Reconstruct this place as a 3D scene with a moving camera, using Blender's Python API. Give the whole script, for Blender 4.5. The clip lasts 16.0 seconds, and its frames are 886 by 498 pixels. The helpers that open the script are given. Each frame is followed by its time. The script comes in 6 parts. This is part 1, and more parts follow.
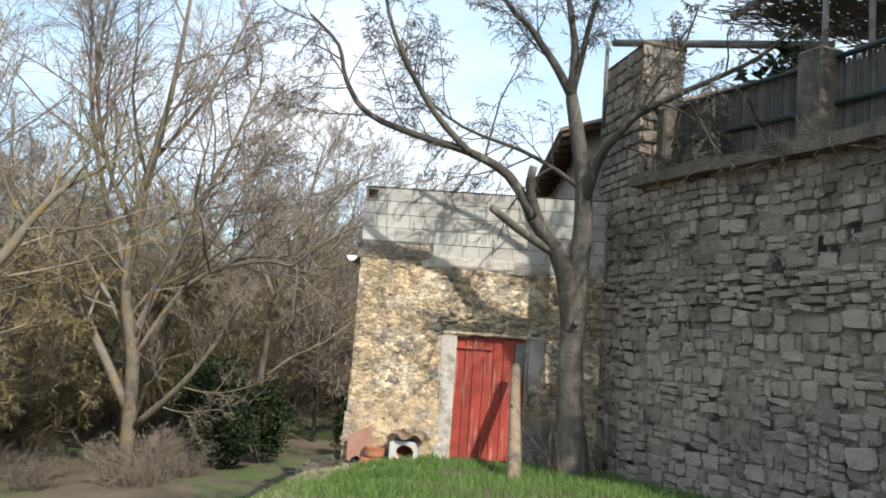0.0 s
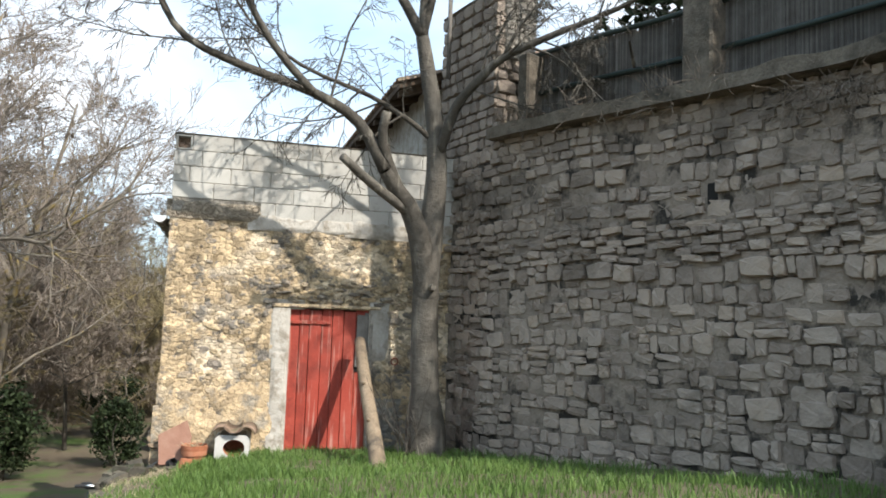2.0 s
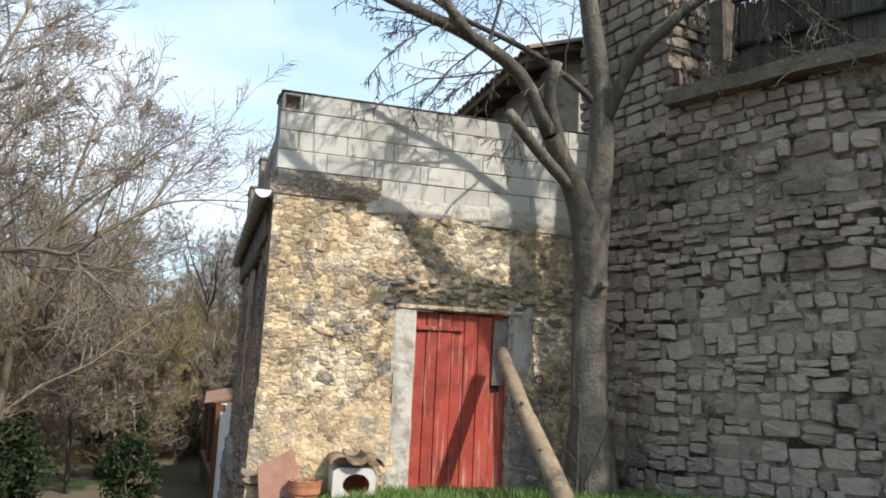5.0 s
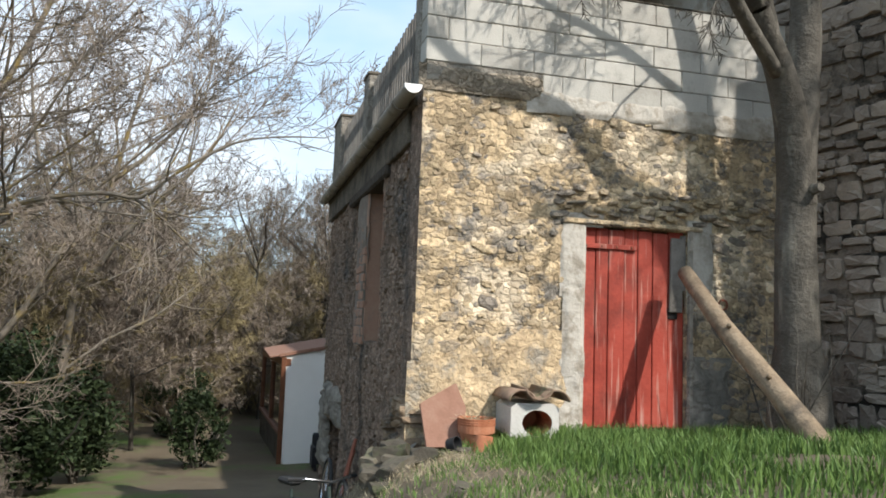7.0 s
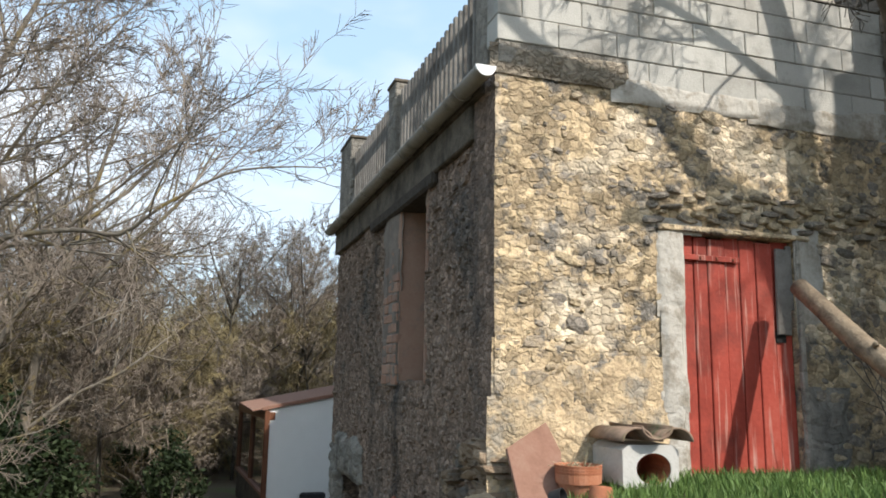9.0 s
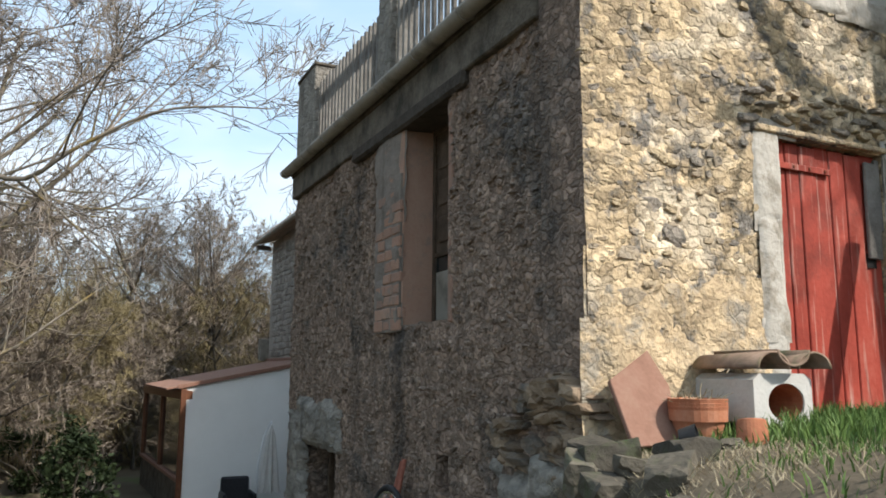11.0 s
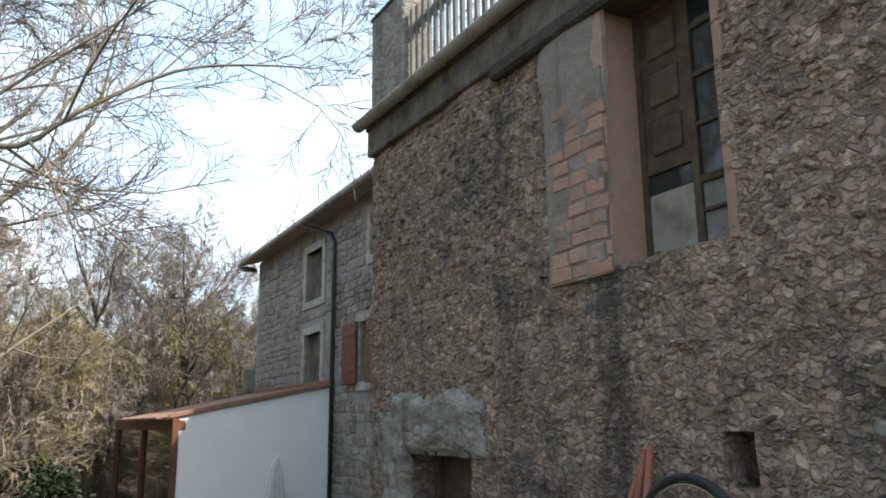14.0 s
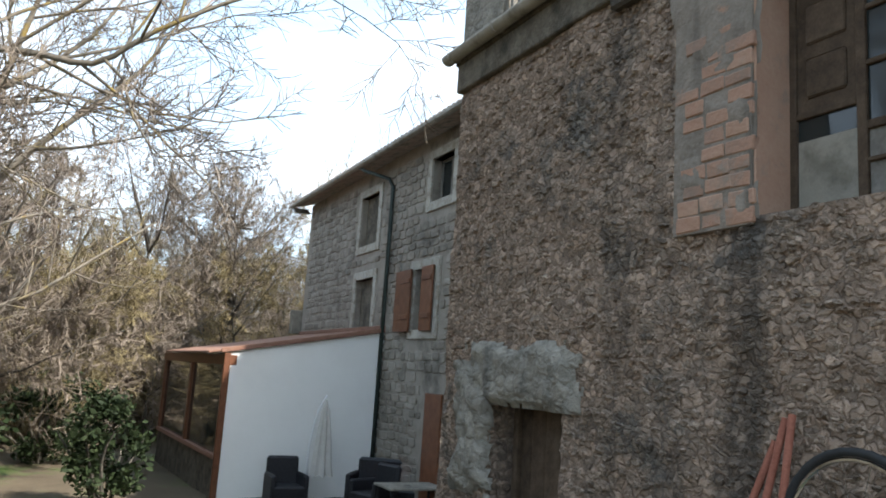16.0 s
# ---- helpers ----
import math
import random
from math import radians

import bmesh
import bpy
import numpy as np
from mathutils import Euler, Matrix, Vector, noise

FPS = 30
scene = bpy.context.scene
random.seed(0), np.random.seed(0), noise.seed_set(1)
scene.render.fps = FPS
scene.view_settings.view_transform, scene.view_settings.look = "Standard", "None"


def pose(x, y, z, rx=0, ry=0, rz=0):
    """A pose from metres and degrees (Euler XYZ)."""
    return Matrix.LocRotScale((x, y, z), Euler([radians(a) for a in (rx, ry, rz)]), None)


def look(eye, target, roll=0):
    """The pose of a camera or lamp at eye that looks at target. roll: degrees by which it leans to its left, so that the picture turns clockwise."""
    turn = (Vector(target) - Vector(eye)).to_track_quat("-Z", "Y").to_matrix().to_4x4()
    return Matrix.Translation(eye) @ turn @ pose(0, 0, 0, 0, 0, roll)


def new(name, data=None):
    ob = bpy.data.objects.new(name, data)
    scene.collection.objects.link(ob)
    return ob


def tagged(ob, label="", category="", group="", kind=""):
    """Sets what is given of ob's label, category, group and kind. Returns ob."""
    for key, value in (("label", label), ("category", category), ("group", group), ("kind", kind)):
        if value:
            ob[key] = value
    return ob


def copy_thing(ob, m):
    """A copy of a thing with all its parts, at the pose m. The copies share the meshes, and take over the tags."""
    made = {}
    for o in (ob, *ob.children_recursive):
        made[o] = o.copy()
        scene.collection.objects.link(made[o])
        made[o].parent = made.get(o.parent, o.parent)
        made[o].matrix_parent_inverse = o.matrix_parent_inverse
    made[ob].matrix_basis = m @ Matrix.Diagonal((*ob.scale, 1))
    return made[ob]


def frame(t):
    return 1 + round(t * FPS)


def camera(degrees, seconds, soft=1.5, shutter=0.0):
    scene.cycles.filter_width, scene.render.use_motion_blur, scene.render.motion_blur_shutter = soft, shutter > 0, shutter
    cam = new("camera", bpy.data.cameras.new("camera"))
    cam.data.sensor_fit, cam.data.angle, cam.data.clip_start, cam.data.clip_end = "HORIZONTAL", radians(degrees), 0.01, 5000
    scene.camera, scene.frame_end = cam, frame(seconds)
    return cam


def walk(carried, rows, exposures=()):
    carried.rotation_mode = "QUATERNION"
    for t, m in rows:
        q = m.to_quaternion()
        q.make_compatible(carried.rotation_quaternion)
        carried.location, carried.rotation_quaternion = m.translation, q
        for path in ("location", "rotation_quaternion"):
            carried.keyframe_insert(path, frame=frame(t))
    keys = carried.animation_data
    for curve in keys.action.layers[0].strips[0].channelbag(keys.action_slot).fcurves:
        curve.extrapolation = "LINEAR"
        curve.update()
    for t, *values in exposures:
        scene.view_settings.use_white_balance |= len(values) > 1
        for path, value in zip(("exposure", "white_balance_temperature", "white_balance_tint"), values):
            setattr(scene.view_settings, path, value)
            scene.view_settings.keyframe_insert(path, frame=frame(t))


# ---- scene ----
cam = camera(59.6, 16.0, soft=1.8)
METRES, EYE, TILT, LEAN, TURN = 13.0, 1.5, 0.0, 0.0, 0.0
ROWS = [
    (0.0, 0.0, 0.0, 0.0, -0.36, 5.03, -4.11),
    (0.5, -0.0231, 0.0261, -0.0015, -4.47, 4.43, -2.98),
    (1.0, -0.0477, 0.0557, -0.0097, -6.83, 3.45, -2.95),
    (1.5, -0.0654, 0.0813, -0.0118, -14.83, 3.71, -2.21),
    (2.0, -0.0776, 0.115, -0.0242, -18.53, 5.12, -2.01),
    (2.5, -0.0896, 0.1437, -0.0318, -24.89, 6.43, -2.02),
    (3.0, -0.0907, 0.1793, -0.0357, -27.24, 9.72, -2.11),
    (3.5, -0.1072, 0.2078, -0.0434, -27.19, 11.26, -1.27),
    (4.0, -0.1289, 0.2413, -0.0502, -26.49, 10.34, -2.05),
    (4.5, -0.1456, 0.2725, -0.0559, -21.28, 9.65, -3.24),
    (7.0, -0.2295, 0.4177, -0.0934, -17.72, 5.81, -2.05),
    (7.5, -0.238, 0.4461, -0.0991, -17.02, 5.62, -1.29),
    (8.0, -0.2483, 0.4727, -0.1001, -17.77, 9.73, -0.74),
    (10.5, -0.2885, 0.6059, -0.1317, -26.25, 9.25, -0.56),
    (11.0, -0.3012, 0.6406, -0.1386, -28.06, 9.13, -0.39),
    (11.5, -0.3067, 0.677, -0.1484, -28.06, 7.88, -0.84),
    (12.0, -0.3148, 0.7142, -0.1573, -29.92, 7.87, -0.92),
    (12.5, -0.3194, 0.7495, -0.1663, -31.62, 9.59, -0.96),
    (13.0, -0.3299, 0.7821, -0.1699, -32.25, 11.14, 0.09),
    (13.5, -0.337, 0.8102, -0.1747, -33.08, 11.98, 0.35),
    (14.0, -0.3457, 0.8401, -0.1796, -31.72, 12.53, 0.57),
    (14.5, -0.354, 0.8622, -0.1807, -30.8, 12.39, 0.87),
    (15.0, -0.3512, 0.8798, -0.1832, -30.67, 12.49, -1.08),
    (15.5, -0.3561, 0.8849, -0.1834, -30.21, 11.69, -1.86),
    (16.0, -0.3602, 0.8849, -0.1844, -29.62, 9.26, -3.69),
]
walk(cam, [(t, pose(0, 0, EYE, TILT, LEAN, TURN) @ pose(METRES * x, METRES * y, METRES * z, 90 + pitch, roll, yaw)) for t, x, y, z, yaw, pitch, roll in ROWS],
     exposures=[(0.0, 1.0), (1.5, 1.1), (3.0, 1.25), (4.0, 1.2), (4.7, 1.05), (7.0, 0.94), (11.0, 0.96), (12.0, 1.44), (13.0, 1.70), (14.5, 1.45), (15.5, 1.47), (16.0, 1.66)])

# ---- light: midday sun from the south, bright hazy sky ----
SUN = Vector((0.52, -1.0, 1.06)).normalized()
world = bpy.data.worlds.new("world")
scene.world = world
world.use_nodes = True
wn, wl = world.node_tree.nodes, world.node_tree.links
sky = wn.new("ShaderNodeTexSky")
sky.sky_type, sky.sun_disc = "NISHITA", False
sky.sun_elevation = math.asin(SUN.z)
sky.sun_rotation = math.atan2(SUN.x, SUN.y)
sky.air_density, sky.dust_density, sky.ozone_density = 1.0, 2.0, 1.0
cloud_map = wn.new("ShaderNodeMapping")
cloud_map.inputs["Scale"].default_value = (1.0, 1.0, 2.6)
coord = wn.new("ShaderNodeTexCoord")
cloud = wn.new("ShaderNodeTexNoise")
cloud.inputs["Scale"].default_value, cloud.inputs["Detail"].default_value = 1.7, 5.0
cloud_ramp = wn.new("ShaderNodeValToRGB")
cloud_ramp.color_ramp.elements[0].position, cloud_ramp.color_ramp.elements[1].position = 0.50, 0.95
cloud_mix = wn.new("ShaderNodeMixRGB")
cloud_mix.inputs["Color2"].default_value = (5.5, 5.1, 4.7, 1)
wl.new(coord.outputs["Generated"], cloud_map.inputs["Vector"])
wl.new(cloud_map.outputs["Vector"], cloud.inputs["Vector"])
wl.new(cloud.outputs["Fac"], cloud_ramp.inputs["Fac"])
wl.new(cloud_ramp.outputs["Color"], cloud_mix.inputs["Fac"])
haze = wn.new("ShaderNodeMixRGB")
haze.inputs["Fac"].default_value, haze.inputs["Color2"].default_value = 0.62, (2.45, 3.4, 4.2, 1)
wl.new(sky.outputs["Color"], haze.inputs["Color1"])
wl.new(haze.outputs["Color"], cloud_mix.inputs["Color1"])
wl.new(cloud_mix.outputs["Color"], wn["Background"].inputs["Color"])
wn["Background"].inputs["Strength"].default_value = 0.15
sun_data = bpy.data.lights.new("sun", "SUN")
sun_data.energy, sun_data.angle, sun_data.color = 2.9, radians(0.9), (1.0, 0.955, 0.89)
sun = new("sun", sun_data)
sun.matrix_world = look(SUN * 60, (0, 0, 0))


# ---- materials ----
def mat(name, stops, scale=6.0, rough=0.9, bump=0.4, fine=60.0, vary=0.25, metal=0.0, dist=0.02, grime=None, spec=0.3, pebbles=None, streak=None):
    """A procedural surface: colours by a two-scale noise, varied from piece to piece, with relief."""
    m = bpy.data.materials.new(name)
    m.use_nodes = True
    n, l = m.node_tree.nodes, m.node_tree.links
    p = n["Principled BSDF"]
    p.inputs["Roughness"].default_value, p.inputs["Metallic"].default_value = rough, metal
    p.inputs["Specular IOR Level"].default_value = spec
    tc, oi, ge = n.new("ShaderNodeTexCoord"), n.new("ShaderNodeObjectInfo"), n.new("ShaderNodeNewGeometry")
    add = n.new("ShaderNodeMath"); add.operation = "ADD"
    l.new(oi.outputs["Random"], add.inputs[0]); l.new(ge.outputs["Random Per Island"], add.inputs[1])
    fr = n.new("ShaderNodeMath"); fr.operation = "FRACT"; l.new(add.outputs[0], fr.inputs[0])
    a = n.new("ShaderNodeTexNoise"); a.inputs["Scale"].default_value, a.inputs["Detail"].default_value = scale, 6.0
    a.inputs["Roughness"].default_value = 0.62
    b = n.new("ShaderNodeTexNoise"); b.inputs["Scale"].default_value, b.inputs["Detail"].default_value = fine, 4.0
    l.new(ge.outputs["Position"], a.inputs["Vector"]); l.new(ge.outputs["Position"], b.inputs["Vector"])
    mix = n.new("ShaderNodeMath"); mix.operation = "MULTIPLY_ADD"; mix.inputs[1].default_value = 0.35
    l.new(b.outputs["Fac"], mix.inputs[0]); l.new(a.outputs["Fac"], mix.inputs[2])
    sh = n.new("ShaderNodeMath"); sh.operation = "MULTIPLY_ADD"; sh.inputs[1].default_value = vary
    l.new(fr.outputs[0], sh.inputs[0]); l.new(mix.outputs[0], sh.inputs[2])
    mr = n.new("ShaderNodeMapRange"); mr.inputs[1].default_value, mr.inputs[2].default_value = 0.45, 0.9 + vary
    l.new(sh.outputs[0], mr.inputs[0])
    ramp = n.new("ShaderNodeValToRGB"); cr = ramp.color_ramp
    for i, c in enumerate(stops):
        e = cr.elements[i] if i < 2 else cr.elements.new(1.0)
        e.position = i / max(1, len(stops) - 1)
        e.color = (*c, 1)
    l.new(mr.outputs[0], ramp.inputs["Fac"])
    out = ramp.outputs["Color"]
    if grime:
        colour, gscale, lo, hi = grime
        g = n.new("ShaderNodeTexNoise"); g.inputs["Scale"].default_value, g.inputs["Detail"].default_value = gscale, 8.0
        g.inputs["Roughness"].default_value = 0.7
        l.new(ge.outputs["Position"], g.inputs["Vector"])
        gm = n.new("ShaderNodeMapRange"); gm.inputs[1].default_value, gm.inputs[2].default_value = lo, hi
        l.new(g.outputs["Fac"], gm.inputs[0])
        mx = n.new("ShaderNodeMixRGB"); mx.inputs["Color2"].default_value = (*colour, 1)
        l.new(gm.outputs[0], mx.inputs["Fac"]); l.new(out, mx.inputs["Color1"])
        out = mx.outputs["Color"]
    if streak:
        colour, sx, sz, lo, hi = streak
        mp = n.new("ShaderNodeMapping"); mp.inputs["Scale"].default_value = (sx, sx, sz)
        g2 = n.new("ShaderNodeTexNoise"); g2.inputs["Scale"].default_value, g2.inputs["Detail"].default_value = 1.0, 5.0
        l.new(ge.outputs["Position"], mp.inputs["Vector"]); l.new(mp.outputs["Vector"], g2.inputs["Vector"])
        gm2 = n.new("ShaderNodeMapRange"); gm2.inputs[1].default_value, gm2.inputs[2].default_value = lo, hi
        l.new(g2.outputs["Fac"], gm2.inputs[0])
        mx2 = n.new("ShaderNodeMixRGB"); mx2.inputs["Color2"].default_value = (*colour, 1)
        l.new(gm2.outputs[0], mx2.inputs["Fac"]); l.new(out, mx2.inputs["Color1"])
        out = mx2.outputs["Color"]
    height = mix.outputs[0]
    if pebbles:
        psc, flat, depth, tone, line = pebbles
        mp3 = n.new("ShaderNodeMapping"); mp3.inputs["Scale"].default_value = (1, 1, flat)
        wob = n.new("ShaderNodeMixRGB"); wob.blend_type = "LINEAR_LIGHT"; wob.inputs["Fac"].default_value = 0.06
        l.new(ge.outputs["Position"], wob.inputs["Color1"]); l.new(a.outputs["Color"], wob.inputs["Color2"])
        d2 = n.new("ShaderNodeTexNoise"); d2.inputs["Scale"].default_value, d2.inputs["Detail"].default_value = 17.0, 3.0
        l.new(ge.outputs["Position"], d2.inputs["Vector"])
        wob2 = n.new("ShaderNodeMixRGB"); wob2.blend_type = "LINEAR_LIGHT"; wob2.inputs["Fac"].default_value = 0.045
        l.new(wob.outputs["Color"], wob2.inputs["Color1"]); l.new(d2.outputs["Color"], wob2.inputs["Color2"])
        l.new(wob2.outputs["Color"], mp3.inputs["Vector"])
        vo = n.new("ShaderNodeTexVoronoi"); vo.inputs["Scale"].default_value = psc
        ve = n.new("ShaderNodeTexVoronoi"); ve.feature = "DISTANCE_TO_EDGE"; ve.inputs["Scale"].default_value = psc
        l.new(mp3.outputs["Vector"], vo.inputs["Vector"]); l.new(mp3.outputs["Vector"], ve.inputs["Vector"])
        sep = n.new("ShaderNodeSeparateColor"); l.new(vo.outputs["Color"], sep.inputs["Color"])
        vm = n.new("ShaderNodeMapRange"); vm.inputs[3].default_value, vm.inputs[4].default_value = 1 - tone, 1 + tone * 0.6
        l.new(sep.outputs["Red"], vm.inputs[0])
        em = n.new("ShaderNodeMapRange"); em.inputs[1].default_value, em.inputs[2].default_value = 0.0, 0.22
        em.inputs[3].default_value = line
        l.new(ve.outputs["Distance"], em.inputs[0])
        mm = n.new("ShaderNodeMath"); mm.operation = "MULTIPLY"; l.new(vm.outputs[0], mm.inputs[0]); l.new(em.outputs[0], mm.inputs[1])
        vx = n.new("ShaderNodeVectorMath"); vx.operation = "SCALE"; l.new(out, vx.inputs[0]); l.new(mm.outputs[0], vx.inputs["Scale"])
        out = vx.outputs["Vector"]
        hm = n.new("ShaderNodeMath"); hm.operation = "MULTIPLY_ADD"; hm.inputs[1].default_value = depth
        l.new(em.outputs[0], hm.inputs[0]); l.new(mix.outputs[0], hm.inputs[2])
        hm2 = n.new("ShaderNodeMath"); hm2.operation = "MULTIPLY_ADD"; hm2.inputs[1].default_value = depth * 0.6
        l.new(sep.outputs["Green"], hm2.inputs[0]); l.new(hm.outputs[0], hm2.inputs[2])
        height = hm2.outputs[0]
    l.new(out, p.inputs["Base Color"])
    bm_ = n.new("ShaderNodeBump"); bm_.inputs["Strength"].default_value, bm_.inputs["Distance"].default_value = bump, dist
    l.new(height, bm_.inputs["Height"]); l.new(bm_.outputs["Normal"], p.inputs["Normal"])
    return m


M_STONE = mat("grey_limestone", [(0.147, 0.118, 0.094), (0.253, 0.205, 0.164), (0.336, 0.278, 0.225), (0.377, 0.293, 0.216)], 3.2, bump=1.0, fine=34, dist=0.025, vary=0.7, grime=((0.085, 0.070, 0.055), 0.9, 0.5, 0.70))
M_JOINT = mat("earth_joint", [(0.10, 0.081, 0.062), (0.215, 0.175, 0.137), (0.30, 0.248, 0.195)], 5, bump=1.0, fine=38, dist=0.03, grime=((0.03, 0.026, 0.021), 2.6, 0.47, 0.60))
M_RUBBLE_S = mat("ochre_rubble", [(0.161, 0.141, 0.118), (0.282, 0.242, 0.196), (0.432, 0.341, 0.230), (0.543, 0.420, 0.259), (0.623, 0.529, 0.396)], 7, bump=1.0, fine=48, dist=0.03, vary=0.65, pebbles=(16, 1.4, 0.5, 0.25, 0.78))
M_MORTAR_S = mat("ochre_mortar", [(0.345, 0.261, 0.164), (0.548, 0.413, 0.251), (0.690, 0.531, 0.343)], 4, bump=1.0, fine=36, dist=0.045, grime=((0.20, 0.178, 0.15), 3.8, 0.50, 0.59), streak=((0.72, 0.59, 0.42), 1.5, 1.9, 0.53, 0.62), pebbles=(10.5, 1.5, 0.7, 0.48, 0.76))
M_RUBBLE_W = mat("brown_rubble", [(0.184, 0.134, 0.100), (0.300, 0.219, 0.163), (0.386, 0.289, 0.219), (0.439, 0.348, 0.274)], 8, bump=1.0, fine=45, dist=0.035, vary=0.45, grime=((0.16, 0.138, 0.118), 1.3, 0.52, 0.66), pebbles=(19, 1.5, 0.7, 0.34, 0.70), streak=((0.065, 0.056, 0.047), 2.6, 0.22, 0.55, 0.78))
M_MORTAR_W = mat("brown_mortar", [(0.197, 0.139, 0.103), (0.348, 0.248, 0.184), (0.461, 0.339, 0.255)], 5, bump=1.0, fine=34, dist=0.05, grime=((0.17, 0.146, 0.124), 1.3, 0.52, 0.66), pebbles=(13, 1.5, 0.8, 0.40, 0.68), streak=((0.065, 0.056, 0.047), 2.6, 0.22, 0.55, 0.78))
M_BLOCK = mat("concrete_block", [(0.300, 0.283, 0.250), (0.445, 0.424, 0.378), (0.53, 0.508, 0.456)], 2.2, bump=0.45, fine=70, vary=0.45, grime=((0.27, 0.25, 0.215), 1.8, 0.53, 0.68))
M_CEMENT = mat("grey_cement", [(0.177, 0.158, 0.130), (0.291, 0.263, 0.220), (0.385, 0.350, 0.296)], 4, bump=1.0, fine=28, dist=0.05, pebbles=(7, 1.2, 0.8, 0.18, 0.8), streak=((0.09, 0.085, 0.078), 3.0, 0.3, 0.58, 0.72))
M_LIME = mat("old_lime_render", [(0.428, 0.315, 0.191), (0.592, 0.446, 0.274), (0.694, 0.543, 0.358)], 5, bump=1.0, fine=26, dist=0.05, grime=((0.33, 0.285, 0.22), 3.6, 0.49, 0.60), pebbles=(11, 1.4, 0.5, 0.25, 0.82))
M_OLDRENDER = mat("warm_grey_render", [(0.155, 0.128, 0.104), (0.235, 0.197, 0.162), (0.30, 0.258, 0.215)], 5, bump=0.8, fine=35, dist=0.03, grime=((0.36, 0.20, 0.13), 3.4, 0.60, 0.70), streak=((0.10, 0.084, 0.068), 4.0, 0.3, 0.55, 0.72))
M_CONCRETE = mat("weathered_concrete", [(0.071, 0.059, 0.044), (0.139, 0.116, 0.088), (0.210, 0.180, 0.141)], 5, bump=0.9, fine=40, dist=0.03, grime=((0.05, 0.044, 0.034), 2.3, 0.46, 0.64))
M_LIMEWASH = mat("dirty_limewash", [(0.36, 0.34, 0.31), (0.50, 0.48, 0.44), (0.56, 0.54, 0.50)], 6, bump=0.4, fine=40)
M_RED = mat("worn_red_paint", [(0.22, 0.032, 0.019), (0.35, 0.056, 0.035), (0.42, 0.11, 0.075)], 4, rough=0.65, bump=0.4, fine=30, vary=0.35, grime=((0.15, 0.03, 0.02), 1.4, 0.52, 0.68), streak=((0.45, 0.24, 0.19), 30, 1.6, 0.57, 0.70))
M_GREYWOOD = mat("grey_old_wood", [(0.09, 0.08, 0.07), (0.18, 0.165, 0.145), (0.27, 0.25, 0.22)], 7, bump=0.5, fine=45)
M_BARK = mat("grey_bark", [(0.039, 0.034, 0.027), (0.082, 0.072, 0.058), (0.136, 0.122, 0.101)], 7, bump=1.0, fine=38, dist=0.03, vary=0.4, streak=((0.20, 0.18, 0.145), 9.0, 1.6, 0.58, 0.70))
M_TWIG = mat("brown_twigs", [(0.115, 0.092, 0.074), (0.20, 0.162, 0.128), (0.285, 0.235, 0.182)], 1.5, bump=0.0, vary=0.5)
M_OLIVE = mat("lichen_twigs", [(0.121, 0.097, 0.054), (0.209, 0.167, 0.086), (0.293, 0.238, 0.117)], 1.5, bump=0.0, vary=0.5)
M_IVY = mat("evergreen_leaves", [(0.009, 0.015, 0.006), (0.023, 0.036, 0.013), (0.045, 0.062, 0.024)], 2, rough=0.7, bump=0.0, vary=0.6, spec=0.2)
M_GRASS = mat("green_grass", [(0.046, 0.086, 0.016), (0.087, 0.150, 0.032), (0.147, 0.215, 0.059)], 1.2, rough=0.6, bump=0.0, vary=0.5)
M_GROUND = mat("earth_and_turf", [(0.060, 0.047, 0.031), (0.107, 0.084, 0.056), (0.155, 0.124, 0.084)], 0.6, bump=0.9, fine=14, dist=0.05, grime=((0.075, 0.118, 0.03), 0.3, 0.51, 0.63))
M_TERRA = mat("terracotta", [(0.27, 0.095, 0.05), (0.40, 0.155, 0.08), (0.47, 0.23, 0.14)], 10, bump=0.2, fine=60)
M_TERRA_DULL = mat("dull_terracotta", [(0.176, 0.092, 0.064), (0.248, 0.132, 0.092), (0.288, 0.176, 0.128)], 7, bump=0.2, fine=50)
M_TILE = mat("old_roof_tile", [(0.12, 0.085, 0.06), (0.25, 0.17, 0.12), (0.33, 0.25, 0.19)], 6, bump=0.4, fine=40, grime=((0.10, 0.10, 0.055), 5, 0.5, 0.65))
M_WHITE = mat("white_render", [(0.74, 0.725, 0.69), (0.80, 0.785, 0.75), (0.84, 0.825, 0.79)], 1.5, bump=0.1, fine=80)
M_PLASTER = mat("pale_plaster", [(0.31, 0.28, 0.235), (0.43, 0.395, 0.34), (0.52, 0.485, 0.425)], 3, bump=0.8, fine=30, dist=0.03, grime=((0.27, 0.235, 0.185), 5, 0.48, 0.62))
M_HOUSE = mat("dressed_house_stone", [(0.15, 0.13, 0.106), (0.265, 0.231, 0.192), (0.36, 0.32, 0.272)], 4, bump=0.8, fine=30, vary=0.6, grime=((0.12, 0.105, 0.088), 0.9, 0.52, 0.68))
M_REED = mat("dark_reed_screen", [(0.055, 0.048, 0.042), (0.12, 0.108, 0.094), (0.20, 0.185, 0.165)], 8, bump=0.5, fine=80, vary=0.7)
M_RAIL = mat("dark_green_steel", [(0.018, 0.028, 0.024), (0.03, 0.042, 0.036)], 5, rough=0.5, bump=0.1)
M_BROWNWOOD = mat("varnished_brown_wood", [(0.09, 0.035, 0.018), (0.15, 0.06, 0.03), (0.21, 0.09, 0.045)], 6, rough=0.5, bump=0.2)
